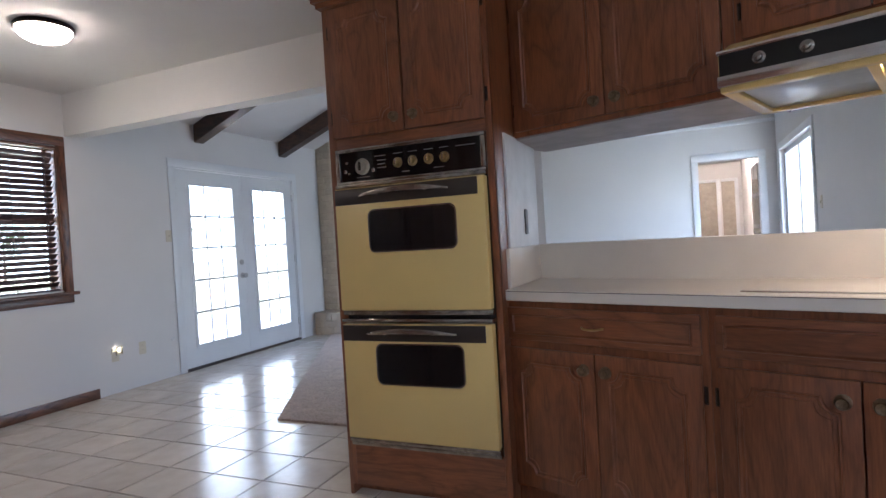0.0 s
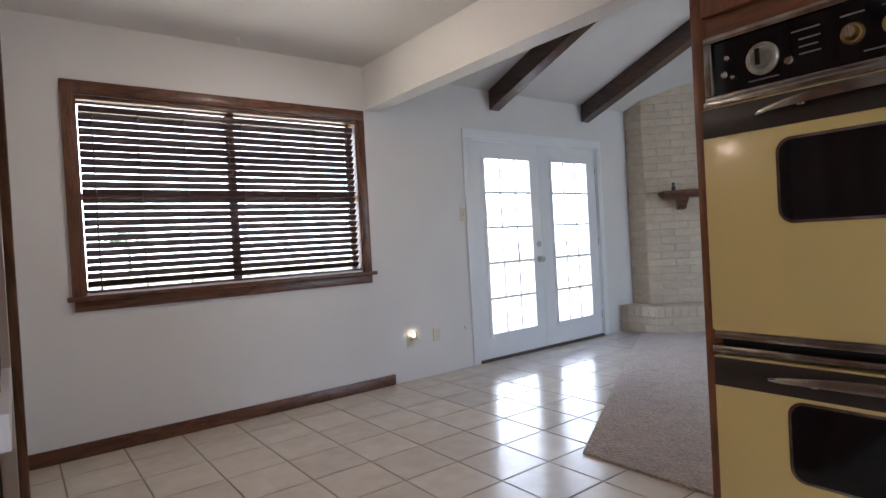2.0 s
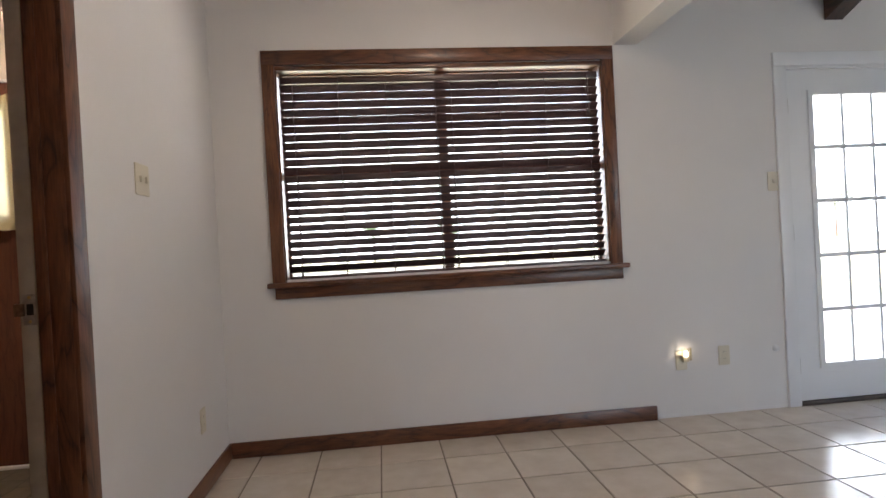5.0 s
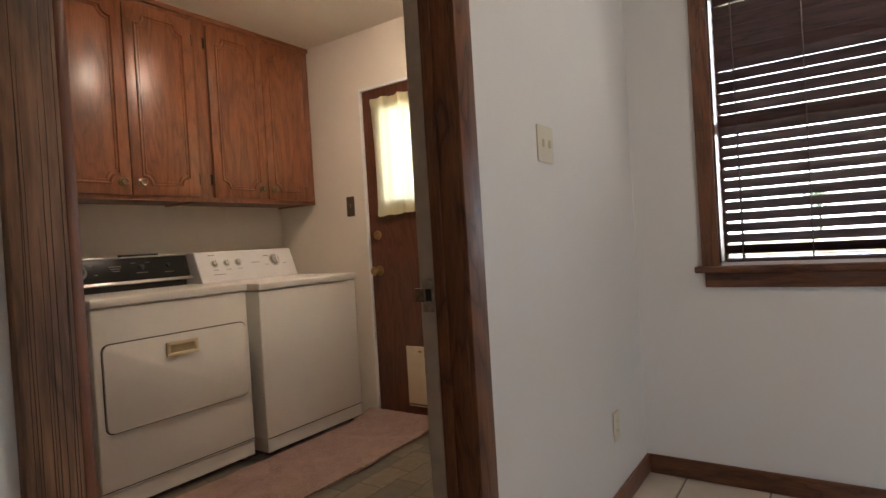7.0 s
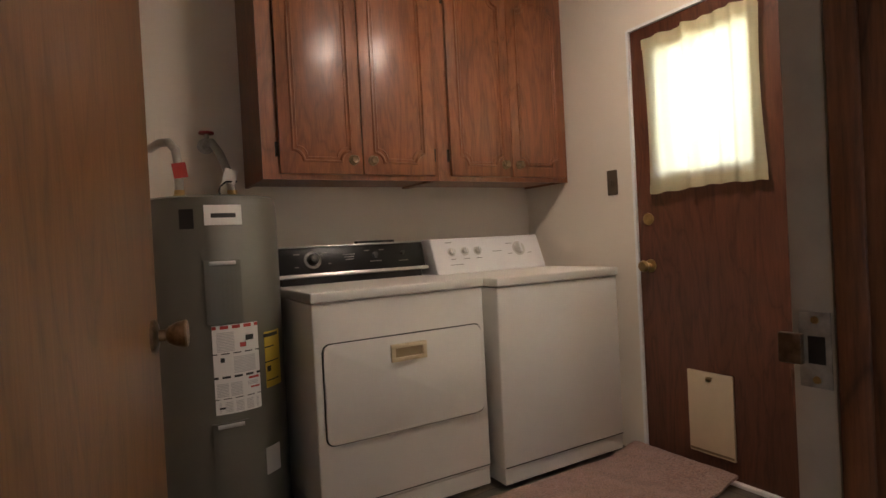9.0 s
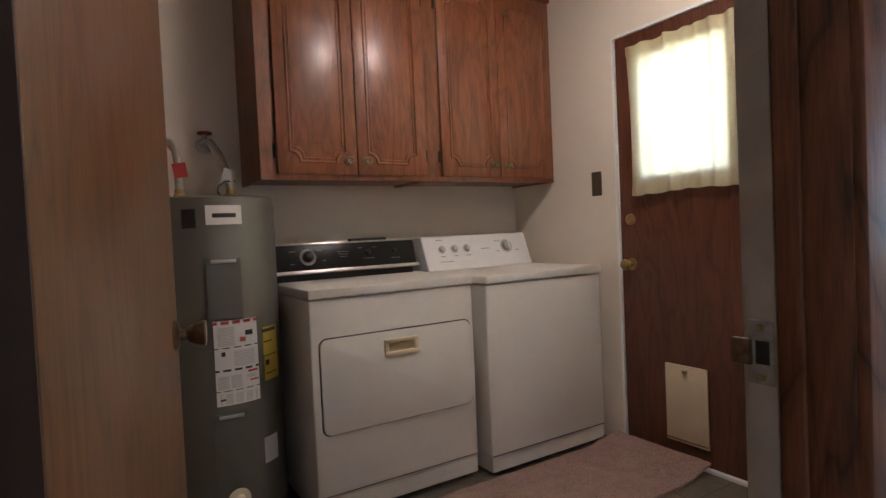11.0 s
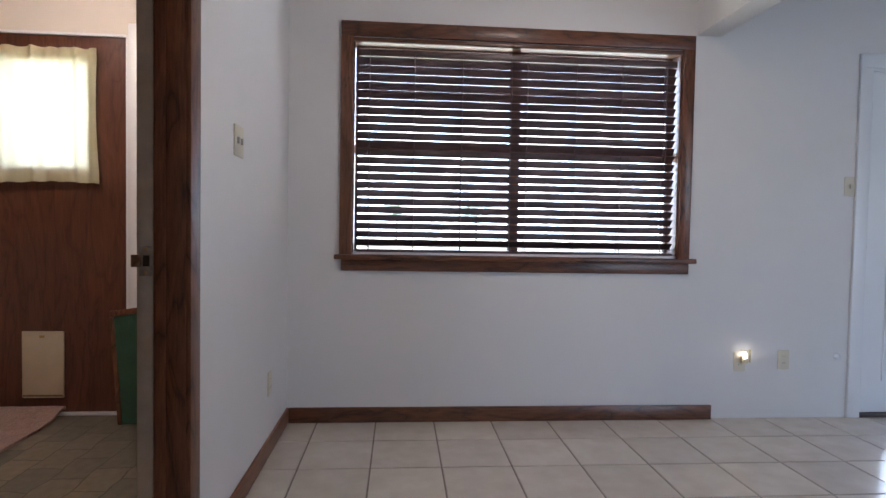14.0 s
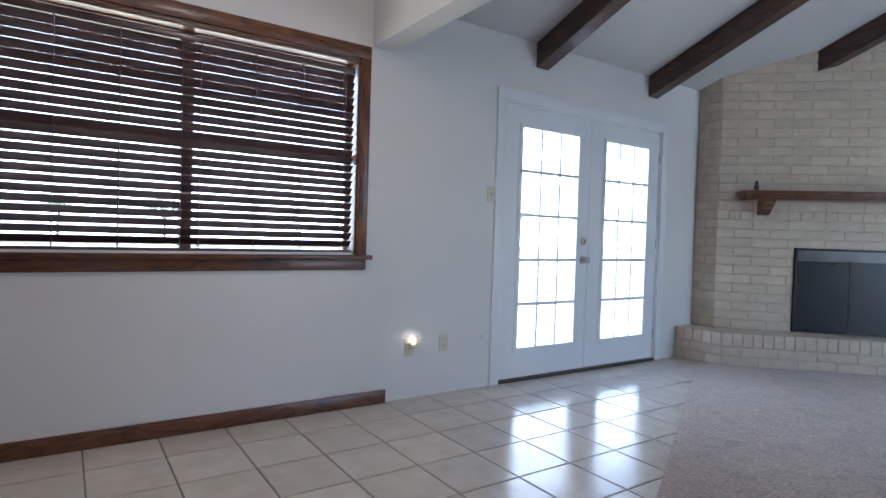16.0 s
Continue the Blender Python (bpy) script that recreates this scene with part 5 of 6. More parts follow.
for x, y, z, m2, tl, nm in ((-2.128, -1.085, 1.415, LAB_R, 8, "red_tag"), (-2.318, -1.095, 1.395, PAPER, -16, "white_tag")):
    bm = bmesh.new()
    local_box(bm, facing((0.1, 1), (x, y + 0.015, z)) @ Matrix.Rotation(radians(tl), 4, "Z"), -0.026, 0.026, -0.03, 0.03, 0, 0.002)
    part(nm, bm, m2, heater, "paper tag on the pipe")
bm = bmesh.new()
tube(bm, [(-2.345, -1.09, 1.375), (-2.30, -1.07, 1.372), (-2.272, -1.06, 1.35), (-2.268, -1.06, 1.33), (-2.28, -1.06, 1.30), (-2.288, -1.06, 1.292)], 0.004, 8)
part("bonding_wire", bm, BLACK, heater, "black bonding wire")
valve = thing("water_valve", (-2.262, -1.30, 1.555), "water shut-off valve with a red wheel handle on the wall", "valve")
bm = bmesh.new()
lathe(bm, [(0.036, 0), (0.034, 0.006), (0.016, 0.010), (0.016, 0.045)], facing((0, 1), (-2.262, -1.30, 1.555)), 20)
lathe(bm, [(0.010, 0), (0.010, 0.045)], Matrix.Translation((-2.262, -1.262, 1.555)), 12)
part("valve_body", bm, GALV, valve, "", True)
bm = bmesh.new()
lathe(bm, [(0.006, 0.045), (0.030, 0.046), (0.033, 0.050), (0.030, 0.056), (0.006, 0.057)], Matrix.Translation((-2.262, -1.262, 1.555)), 16)
part("wheel_handle", bm, plain("red_valve_paint", (0.36, 0.03, 0.03), 0.45), valve, "red wheel handle", True)

box_v = thing("washer_valves", (-2.47, -1.24, 1.0), "brass hose valves with grey hoses behind the dryer", "valve")
bm = bmesh.new()
for x in (-2.505, -2.462):
    lathe(bm, [(0.030, 0), (0.028, 0.004), (0.012, 0.008), (0.012, 0.05), (0.018, 0.055), (0.018, 0.085)], facing((0, 1), (x, -1.30, 1.055)), 14)
part("valve_body", bm, COPPER, box_v, "", True)
for x, c in ((-2.505, LAB_K), (-2.462, plain("blue_plastic", (0.05, 0.09, 0.22), 0.5))):
    bm = bmesh.new()
    lathe(bm, [(0.016, 0), (0.016, 0.03)], Matrix.Translation((x, -1.222, 1.005)), 12)
    part("hose_nut", bm, c, box_v, "", True)
    bm = bmesh.new()
    tube(bm, [(x, -1.222, 1.03), (x, -1.222, 0.95), (x + 0.02, -1.21, 0.8), (x + 0.035, -1.20, 0.5), (x + 0.03, -1.2, 0.1)], 0.011, 10)
    part("hose", bm, plain("grey_hose", (0.30, 0.30, 0.29), 0.5), box_v, "", True)

# wall cabinets over the machines
SHIFT = Vector((0.085, 0.042, 0.068))
LF = facing((0, 1), (0, -0.945, 0))
for x0, x1 in ((-4.058, -3.238), (-3.236, -2.42)):
    c = thing("wall_cabinet", ((x0 + x1) / 2, -1.1, 1.335), "oak laundry wall cabinet with two scooped-corner doors", "cabinet", "laundry wall cabinets")
    for nm, *b0 in (("side", x0, x0 + 0.016, -1.30, -0.963, 1.335, 2.367), ("side", x1 - 0.016, x1, -1.30, -0.963, 1.335, 2.367), ("top", x0 + 0.016, x1 - 0.016, -1.30, -0.963, 2.342, 2.367), ("bottom", x0 + 0.016, x1 - 0.016, -1.30, -0.963, 1.345, 1.36), ("back", x0 + 0.016, x1 - 0.016, -1.30, -1.29, 1.36, 2.342)):
        slab(nm, *b0, OAK, c)
    bm = bmesh.new()
    u0, u1 = -x1, -x0
    for p, q, r, t in ((u0, u0 + 0.075, 1.335, 2.367), (u1 - 0.035, u1, 1.335, 2.367), (u0 + 0.075, u1 - 0.035, 2.302, 2.367), (u0 + 0.075, u1 - 0.035, 1.335, 1.372)):
        local_box(bm, LF, p, q, r, t, -0.018, 0)
    part("face_frame", bm, OAK, c)
    mid = (u0 + 0.068 + u1 - 0.022) / 2
    panel_door(LF, u0 + 0.068, mid - 0.002, 1.358, 2.317, 0, c, OAK, 1)
    panel_door(LF, mid + 0.002, u1 - 0.022, 1.358, 2.317, 0, c, OAK, -1)
    bm = bmesh.new()
    box(bm, x0, x1, -0.963, -0.927, 2.342, 2.366)
    part("crown", bm, OAK_H, c)

SHIFT = Vector((0.085, 0.042, 0.035))
# back door with curtain
ED = facing((1, 0), (XL - 0.012, 0, 0))
MAHOG = wood("mahogany_door", (0.075, 0.025, 0.013), (0.140, 0.050, 0.025), fine=40)
bdoor = thing("back_door", (XL, -0.10, 0), "dark flush wooden back door with curtained window, closed", "door")
bm = bmesh.new()
wall_cells(bm, "x", XL - 0.052, XL - 0.012, -0.487, 0.287, 0.02, 2.03, [(-0.33, 0.10, 1.33, 1.90)])
part("door_leaf", bm, MAHOG, bdoor)
slab("pane", XL - 0.035, XL - 0.031, -0.33, 0.10, 1.33, 1.90, GLASS, bdoor)
for nm, y0, y1, z0, z1 in (("sash", -0.345, -0.32, 1.315, 1.915), ("sash", 0.09, 0.115, 1.315, 1.915), ("sash", -0.32, 0.09, 1.315, 1.34), ("sash", -0.32, 0.09, 1.89, 1.915)):
    slab(nm, XL - 0.014, XL - 0.004, y0, y1, z0, z1, MAHOG, bdoor, "", 0.003)
for z, prof in ((0.915, [(0.031, 0), (0.031, 0.005), (0.013, 0.009), (0.011, 0.03), (0.023, 0.04), (0.028, 0.052), (0.022, 0.064), (0, 0.068)]), (1.135, [(0.029, 0), (0.028, 0.008), (0.020, 0.013), (0.012, 0.015), (0, 0.015)])):
    bm = bmesh.new()
    lathe(bm, prof, spot(ED, -0.425, z, 0), 20)
    part("door_knob" if z < 1 else "deadbolt", bm, BRASS, bdoor, "polished brass", True)
petd = front("pet_flap", ED, -0.25, -0.036, 0.098, 0.458, 0, 0.012, plain("aged_almond_plastic", (0.60, 0.50, 0.34), 0.5, vary=0.08), bdoor, "aged almond pet flap cover", 0.004)
front("latch", ED, -0.155, -0.130, 0.425, 0.438, 0.012, 0.020, BRASS, petd, "small brass latch", 0.002)
front("flap_seal", ED, -0.245, -0.041, 0.106, 0.116, 0.0115, 0.0135, plain("grimy_seal", (0.20, 0.15, 0.09), 0.8, vary=0.3, scale=40), petd)
for z in (0.25, 1.05, 1.80):
    bm = bmesh.new()
    lathe(bm, [(0.007, -0.045), (0.007, 0.045)], spot(ED, 0.291, z, 0.004) @ Matrix.Rotation(radians(-90), 4, "X"), 10)
    part("hinge", bm, BRASS, bdoor, "aged brass hinge")
bframe = thing("door_3", (XL, -0.1, 0), "white painted frame around the back door", "door frame", kind="structure")
slab("side_jamb", -4.20, XL + 0.002, -0.502, -0.489, 0, 2.04, WHITE, bframe)
slab("side_jamb", -4.20, XL + 0.002, 0.289, 0.302, 0, 2.04, WHITE, bframe)
slab("head_jamb", -4.20, XL + 0.002, -0.489, 0.289, 2.032, 2.045, WHITE, bframe)
slab("hinge_casing", XL - 0.001, XL + 0.016, 0.305, 0.36, 0, 2.10, WHITE, bframe, "", 0.004)
slab("threshold", -4.20, XL + 0.010, -0.49, 0.289, 0.004, 0.020, WHITE, bframe, "white painted threshold", 0.002)

curtain = thing("curtain", (XL + 0.02, -0.12, 1.93), "sheer cream cafe curtain gathered on the door window", "curtain")
def cloth(name, color, through_w):
    m = bpy.data.materials.new(name)
    m.use_nodes = True
    n, l = m.node_tree.nodes, m.node_tree.links
    n.clear()
    o, mx, d, t = n.new("ShaderNodeOutputMaterial"), n.new("ShaderNodeMixShader"), n.new("ShaderNodeBsdfDiffuse"), n.new("ShaderNodeBsdfTranslucent")
    co, nz, r = n.new("ShaderNodeTexCoord"), n.new("ShaderNodeTexNoise"), n.new("ShaderNodeValToRGB")
    nz.inputs["Scale"].default_value, nz.inputs["Detail"].default_value = 90, 5
    l.new(co.outputs["Object"], nz.inputs["Vector"]), l.new(nz.outputs["Fac"], r.inputs["Fac"])
    r.color_ramp.elements[0].color, r.color_ramp.elements[1].color = (*[c * 0.9 for c in color], 1), (*color, 1)
    l.new(r.outputs["Color"], d.inputs["Color"]), l.new(r.outputs["Color"], t.inputs["Color"])
    mx.inputs[0].default_value = through_w
    l.new(d.outputs[0], mx.inputs[1]), l.new(t.outputs[0], mx.inputs[2]), l.new(mx.outputs[0], o.inputs["Surface"])
    return m


CLOTH = cloth("sheer_cream_cloth", (0.66, 0.61, 0.40), 0.45)
HEM = cloth("doubled_cream_cloth", (0.66, 0.60, 0.38), 0.25)
rc = random.Random(8)
folds = [(rc.uniform(0, 6.3), rc.uniform(25, 95), rc.uniform(0.004, 0.008)) for _ in range(5)]


def gathered(name, v0, v1, off, mat, rows, amp=1.0, label=""):
    bm = bmesh.new()
    cols = 90
    g = []
    for j in range(rows + 1):
        v = v0 + (v1 - v0) * j / rows
        f = (v - 1.26) / (1.945 - 1.26)
        pinch = 0.012 * math.sin(math.pi * min(max(f, 0), 1))
        row = []
        for i in range(cols + 1):
            y = -0.395 + 0.012 * (1 - f) + pinch + (0.548 - 2 * pinch) * i / cols
            d = sum(a * math.sin(k * y + p + 0.8 * v) for p, k, a in folds) * amp
            row.append(bm.verts.new((XL + off + 0.010 + d, y, v + 0.006 * math.sin(9 * y + 2) * (1 - f) + 0.0025 * math.sin(60 * y))))
        g.append(row)
    for p, q in zip(g, g[1:]):
        for i in range(cols):
            bm.faces.new((p[i], p[i + 1], q[i + 1], q[i]))
    return part(name, bm, mat, curtain, label, True)


gathered("panel", 1.285, 1.925, 0.012, CLOTH, 14)
gathered("bottom_hem", 1.252, 1.292, 0.016, HEM, 3, 1.1, "doubled gathered hem")
gathered("top_hem", 1.912, 1.958, 0.016, HEM, 3, 1.1, "gathered rod pocket")
wall_plate("light_switch", facing((1, 0), (XL, 0, 0)), -0.625, 1.33, "brown oval-cornered switch plate on cream wall", "switch", "switch", w=0.066, h=0.125, mat=plain("bronze_plastic", (0.12, 0.09, 0.06), 0.4, 0.3))

# rug before the machines: a sheet that lifts at the far end against the door
bm = bmesh.new()
nx, ny = 40, 16
g = []
rr = random.Random(2)
for i in range(nx + 1):
    x = -4.04 + 1.75 * i / nx
    row = []
    for j in range(ny + 1):
        y = -0.545 + 0.53 * j / ny
        lift = 0.045 * max(0, (-3.80 - x) / 0.25) ** 1.5
        row.append((x + rr.uniform(-0.004, 0.004) * (j in (0, ny)), y + rr.uniform(-0.004, 0.004) * (j in (0, ny)), 0.016 + lift + rr.uniform(0, 0.004)))
    g.append(row)
tv = [[bm.verts.new(p) for p in r] for r in g]
bv = [[bm.verts.new((p[0], p[1], p[2] - 0.011 - (0.002 if p[2] < 0.02 else 0))) for p in r] for r in g]
for i in range(nx):
    for j in range(ny):
        bm.faces.new((tv[i][j], tv[i + 1][j], tv[i + 1][j + 1], tv[i][j + 1]))
        bm.faces.new((bv[i][j], bv[i][j + 1], bv[i + 1][j + 1], bv[i + 1][j]))
for i in range(nx):
    for j in (0, ny):
        bm.faces.new((tv[i][j], tv[i + 1][j], bv[i + 1][j], bv[i][j]))
for j in range(ny):
    for i in (0, nx):
        bm.faces.new((tv[i][j], tv[i][j + 1], bv[i][j + 1], bv[i][j]))
rug = tagged(link("rug", bm, pile("dusty_pink_pile", (0.35, 0.225, 0.185), 110), smooth=True), "dusty pink pile rug before washer and dryer", "rug")

# green board and bin by the laundry wall
gb = thing("framed_board", (XL + 0.10, 0.55, 0.004), "green board in a thin wooden frame leaning on the wall", "board")
GM = Matrix.Translation((XL + 0.14, 0.62, 0.006)) @ Matrix.Rotation(radians(-10), 4, "Y") @ Matrix.Rotation(radians(9), 4, "X") @ facing((1, 0))
front("panel", GM, -0.28, 0.28, 0.03, 0.60, 0.002, 0.010, plain("green_felt", (0.025, 0.075, 0.042), 0.7, vary=0.2, scale=10), gb, "dark green panel")
for u0, u1, v0, v1, nm in ((-0.30, 0.30, 0.0, 0.03, "frame_rail"), (-0.30, 0.30, 0.60, 0.63, "frame_rail"), (-0.30, -0.28, 0.03, 0.60, "frame_stile"), (0.28, 0.30, 0.03, 0.60, "frame_stile")):
    front(nm, GM, u0, u1, v0, v1, 0, 0.018, TRIM, gb, "", 0.002)
bin_ = thing("waste_bin", (-3.453, 0.771, 0.004), "tall brown plastic waste bin with a rolled rim", "bin")
bm = bmesh.new()
lathe(bm, [(0.095, 0.004), (0.10, 0.01), (0.122, 0.49), (0.132, 0.495), (0.132, 0.52), (0.122, 0.525), (0.118, 0.50), (0.096, 0.02), (0, 0.02)], Matrix.Translation((-3.453, 0.771, 0)), 28)
part("bucket", bm, plain("brown_plastic", (0.055, 0.035, 0.026), 0.45), bin_, "", True)

ll = thing("ceiling_lamp", (-3.21, 0.17, 2.40), "round frosted laundry ceiling lamp, switched on", "ceiling lamp")
bm = bmesh.new()
lathe(bm, [(0.13, 0), (0.135, -0.01), (0.135, -0.028), (0.12, -0.03)], Matrix.Translation((-3.21, 0.17, 2.40)), 32)
part("rim", bm, BRASS, ll, "brass rim", True)
bm = bmesh.new()
lathe(bm, [(0.12, -0.028), (0.115, -0.05), (0.09, -0.078), (0.045, -0.092), (0, -0.095)], Matrix.Translation((-3.21, 0.17, 2.40)), 32)
part("dome", bm, emitter("laundry_dome", (1.0, 0.83, 0.62), 18.0), ll, "glowing frosted dome", True)

SHIFT = Vector((0, 0, 0))
# ---- family room: beams, fireplace ----
for y in (4.81, 6.14, 7.47):
    bm = bmesh.new()
    prism(bm, [(XF + 0.002, EAVE - 0.002), (RIDGE_X, RIDGE_Z - 0.002), (RIDGE_X, RIDGE_Z - 0.185), (XF + 0.002, EAVE - 0.187)], y, y + 0.125)
    soften(bm, 0.004, 1)
    structure(link("ceiling_beam", bm, BEAM), "dark stained exposed ceiling beam", "beam")
    bm = bmesh.new()
    prism(bm, [(RIDGE_X, RIDGE_Z - 0.002), (XE - 0.002, EAVE - 0.002), (XE - 0.002, EAVE - 0.187), (RIDGE_X, RIDGE_Z - 0.185)], y, y + 0.125)
    soften(bm, 0.004, 1)
    structure(link("ceiling_beam", bm, BEAM), "dark stained exposed ceiling beam", "beam")


def vault(x):
    return EAVE + SLOPE * (x - XW) if x < RIDGE_X else EAVE + SLOPE * (XE - x)


def painted_brick():
    """Cream painted brick: soft pits, mottled cover, dingy patches."""
    m, n, l, b = material("cream_painted_brick", 0.62)
    co, inf = n.new("ShaderNodeTexCoord"), n.new("ShaderNodeObjectInfo")
    off = n.new("ShaderNodeVectorMath")
    off.operation = "MULTIPLY_ADD"
    off.inputs[1].default_value = (11.0, 7.0, 5.0)
    l.new(inf.outputs["Random"], off.inputs[0]), l.new(co.outputs["Object"], off.inputs[2])
    t = n.new("ShaderNodeTexNoise")
    t.inputs["Scale"].default_value, t.inputs["Detail"].default_value = 11, 7
    l.new(off.outputs[0], t.inputs["Vector"])
    r = n.new("ShaderNodeValToRGB")
    r.color_ramp.elements[0].position, r.color_ramp.elements[1].position = 0.28, 0.70
    r.color_ramp.elements[0].color, r.color_ramp.elements[1].color = (0.54, 0.445, 0.335, 1), (0.63, 0.54, 0.42, 1)
    l.new(t.outputs["Fac"], r.inputs["Fac"])
    hv, mr = n.new("ShaderNodeHueSaturation"), n.new("ShaderNodeMapRange")
    mr.inputs["To Min"].default_value, mr.inputs["To Max"].default_value = 0.93, 1.06
    l.new(inf.outputs["Random"], mr.inputs["Value"]), l.new(mr.outputs["Result"], hv.inputs["Value"])
    l.new(r.outputs["Color"], hv.inputs["Color"]), l.new(hv.outputs["Color"], b.inputs["Base Color"])
    t2 = n.new("ShaderNodeTexNoise")
    t2.inputs["Scale"].default_value, t2.inputs["Detail"].default_value = 70, 6
    l.new(off.outputs[0], t2.inputs["Vector"])
    u = n.new("ShaderNodeBump")
    u.inputs["Strength"].default_value, u.inputs["Distance"].default_value = 0.7, 0.004
    l.new(t2.outputs["Fac"], u.inputs["Height"]), l.new(u.outputs["Normal"], b.inputs["Normal"])
    return m


BRICK = painted_brick()
MORTAR = plain("painted_mortar", (0.53, 0.44, 0.335), 0.85, vary=0.2, scale=25, bump=0.6, bscale=120)
bm = bmesh.new()
prism(bm, [(XF + 0.001, 6.922), (-3.73, 6.922), (-2.22, 8.432), (-1.90, YN - 0.001), (XF + 0.001, YN - 0.001)], 0.0, 3.0, "z")
for v in bm.verts:
    if v.co.z > 1:
        v.co.z = vault(v.co.x) + 0.03
chim = structure(link("wall_fireplace", bm, MORTAR), "cream painted brick corner chimney wall", "brick wall")
bm = bmesh.new()
prism(bm, [(XF + 0.001, 6.682), (-3.50, 6.682), (-1.61, 8.572), (-1.61, YN - 0.001), (XF + 0.001, YN - 0.001)], 0.0, 0.285, "z")
hearth = tagged(link("hearth", bm, MORTAR), "raised cream painted brick hearth", "hearth")
DG = facing((1, -1), (-3.73, 6.92, 0))          # diagonal brick face
LG = facing((0, -1), (XF, 6.92, 0))              # short return beside the doors
HD = facing((1, -1), (-3.50, 6.68, 0))          # diagonal hearth face
HL = facing((0, -1), (XF, 6.68, 0))
brick_meshes = {}
rb = random.Random(12)


def brick(m, u0, u1, v0, v1, depth, parent, proud=0.0034, name="brick"):
    w, h = round(u1 - u0, 3), round(v1 - v0, 3)
    key = (w, h, depth)
    if key not in brick_meshes:
        b = bmesh.new()
        box(b, -w / 2, w / 2, -h / 2, h / 2, -depth, 0)
        bmesh.ops.bevel(b, geom=[e for e in b.edges if all(v.co.z > -0.001 for v in e.verts)], offset=0.004, segments=1, affect="EDGES")
        bmesh.ops.recalc_face_normals(b, faces=b.faces[:])
        me = bpy.data.meshes.new("brick")
        b.to_mesh(me)
        b.free()
        me.materials.append(BRICK)
        brick_meshes[key] = me
    ob = new(name, brick_meshes[key])
    ob.parent = parent
    ob.matrix_basis = m @ pose((u0 + u1) / 2, (v0 + v1) / 2, proud + rb.uniform(-0.002, 0.0025), rb.uniform(-0.3, 0.3), rb.uniform(-0.3, 0.3), rb.uniform(-0.25, 0.25))
    return ob


C, BL, J = 0.0832, 0.302, 0.008
fb0, fb1, fz0, fz1 = 0.66, 1.56, 0.30, 1.055
count = 0
for k in range(36):
    v0 = 0.303 + C * k
    v1 = v0 + C - J
    # short return: one brick and a closer
    a, b = (0.0, 0.115) if k % 2 else (0.0, 0.055)
    if v0 < vault(XF + 0.1):
        brick(LG, 0.004, b, v0, v1, 0.02, chim)
        brick(LG, b + J, 0.218, v0, v1, 0.02, chim)
    step = 0.1 if k == 12 else BL
    u = 0.002 if k == 12 else (0.002 if k % 2 else -0.149)
    while u < 1.56:
        p, q = max(u, 0.002), min(u + step - J, 2.19)
        if v0 < vault(-3.73 + 0.7 * q) and q - p > 0.03:
            if v0 < fz1 - 0.02 and q > fb0 and p < fb1:
                if p < fb0 - 0.04:
                    brick(DG, p, fb0 - 0.004, v0, v1, 0.02, chim)
            else:
                brick(DG, p, q, v0, v1, 0.02, chim)
        u += step
for m, w in ((HL, 0.448), (HD, 2.3)):
    n = int(w / 0.081)
    for i in range(n):
        p = w / n * i
        brick(m, p + 0.003, p + w / n - 0.004, 0.187, 0.297, 0.10, hearth, 0.008)
    for k in range(2):
        u = -0.15 if k else 0.0
        while u < w:
            p, q = max(u, 0.002), min(u + BL - J, w)
            if q - p > 0.03:
                brick(m, p, q, 0.018 + C * k, 0.018 + C * k + C - J, 0.02, hearth)
            u += BL
# hearth top: bricks on the flat, a slab of them between face and edge
bm = bmesh.new()
prism(bm, [(XF + 0.002, 6.75), (-3.525, 6.75), (-1.68, 8.595), (-1.68, YN - 0.01), (XF + 0.002, YN - 0.01)], 0.2, 0.294, "z")
part("hearth_top", bm, BRICK, hearth, "cream painted brick top")

fire = thing("fireplace_insert", DG @ Vector((1.11, 0.30, 0)), "black fireplace insert with dark glass doors, closed", "fireplace")
SOOT = plain("black_iron", (0.014, 0.014, 0.015), 0.5, vary=0.3, scale=15)
bm = bmesh.new()
for u0, u1, v0, v1 in ((fb0, fb0 + 0.022, fz0, fz1), (fb1 - 0.022, fb1, fz0, fz1), (fb0 + 0.022, fb1 - 0.022, fz1 - 0.02, fz1), (fb0 + 0.022, fb1 - 0.022, fz0, fz0 + 0.02)):
    local_box(bm, DG, u0, u1, v0, v1, -0.01, 0.022, 0.002)
part("frame", bm, SOOT, fire, "black metal frame", True)
front("vent_bar", DG, fb0 + 0.022, fb1 - 0.022, 0.945, fz1 - 0.02, -0.005, 0.012, plain("smoked_metal", (0.13, 0.125, 0.12), 0.35, 0.7, vary=0.15), fire, "smoked metal vent bar")
for u0, u1 in ((fb0 + 0.022, 1.108), (1.112, fb1 - 0.022)):
    g = front("glass_door", DG, u0, u1, fz0 + 0.02, 0.943, -0.005, 0.008, plain("sooty_glass", (0.008, 0.009, 0.012), 0.34, vary=0.3, scale=5), fire, "sooty dark glass door")
front("damper_knob", DG, 0.965, 0.992, 0.905, 0.925, 0.008, 0.02, SOOT, fire, "", 0.003)

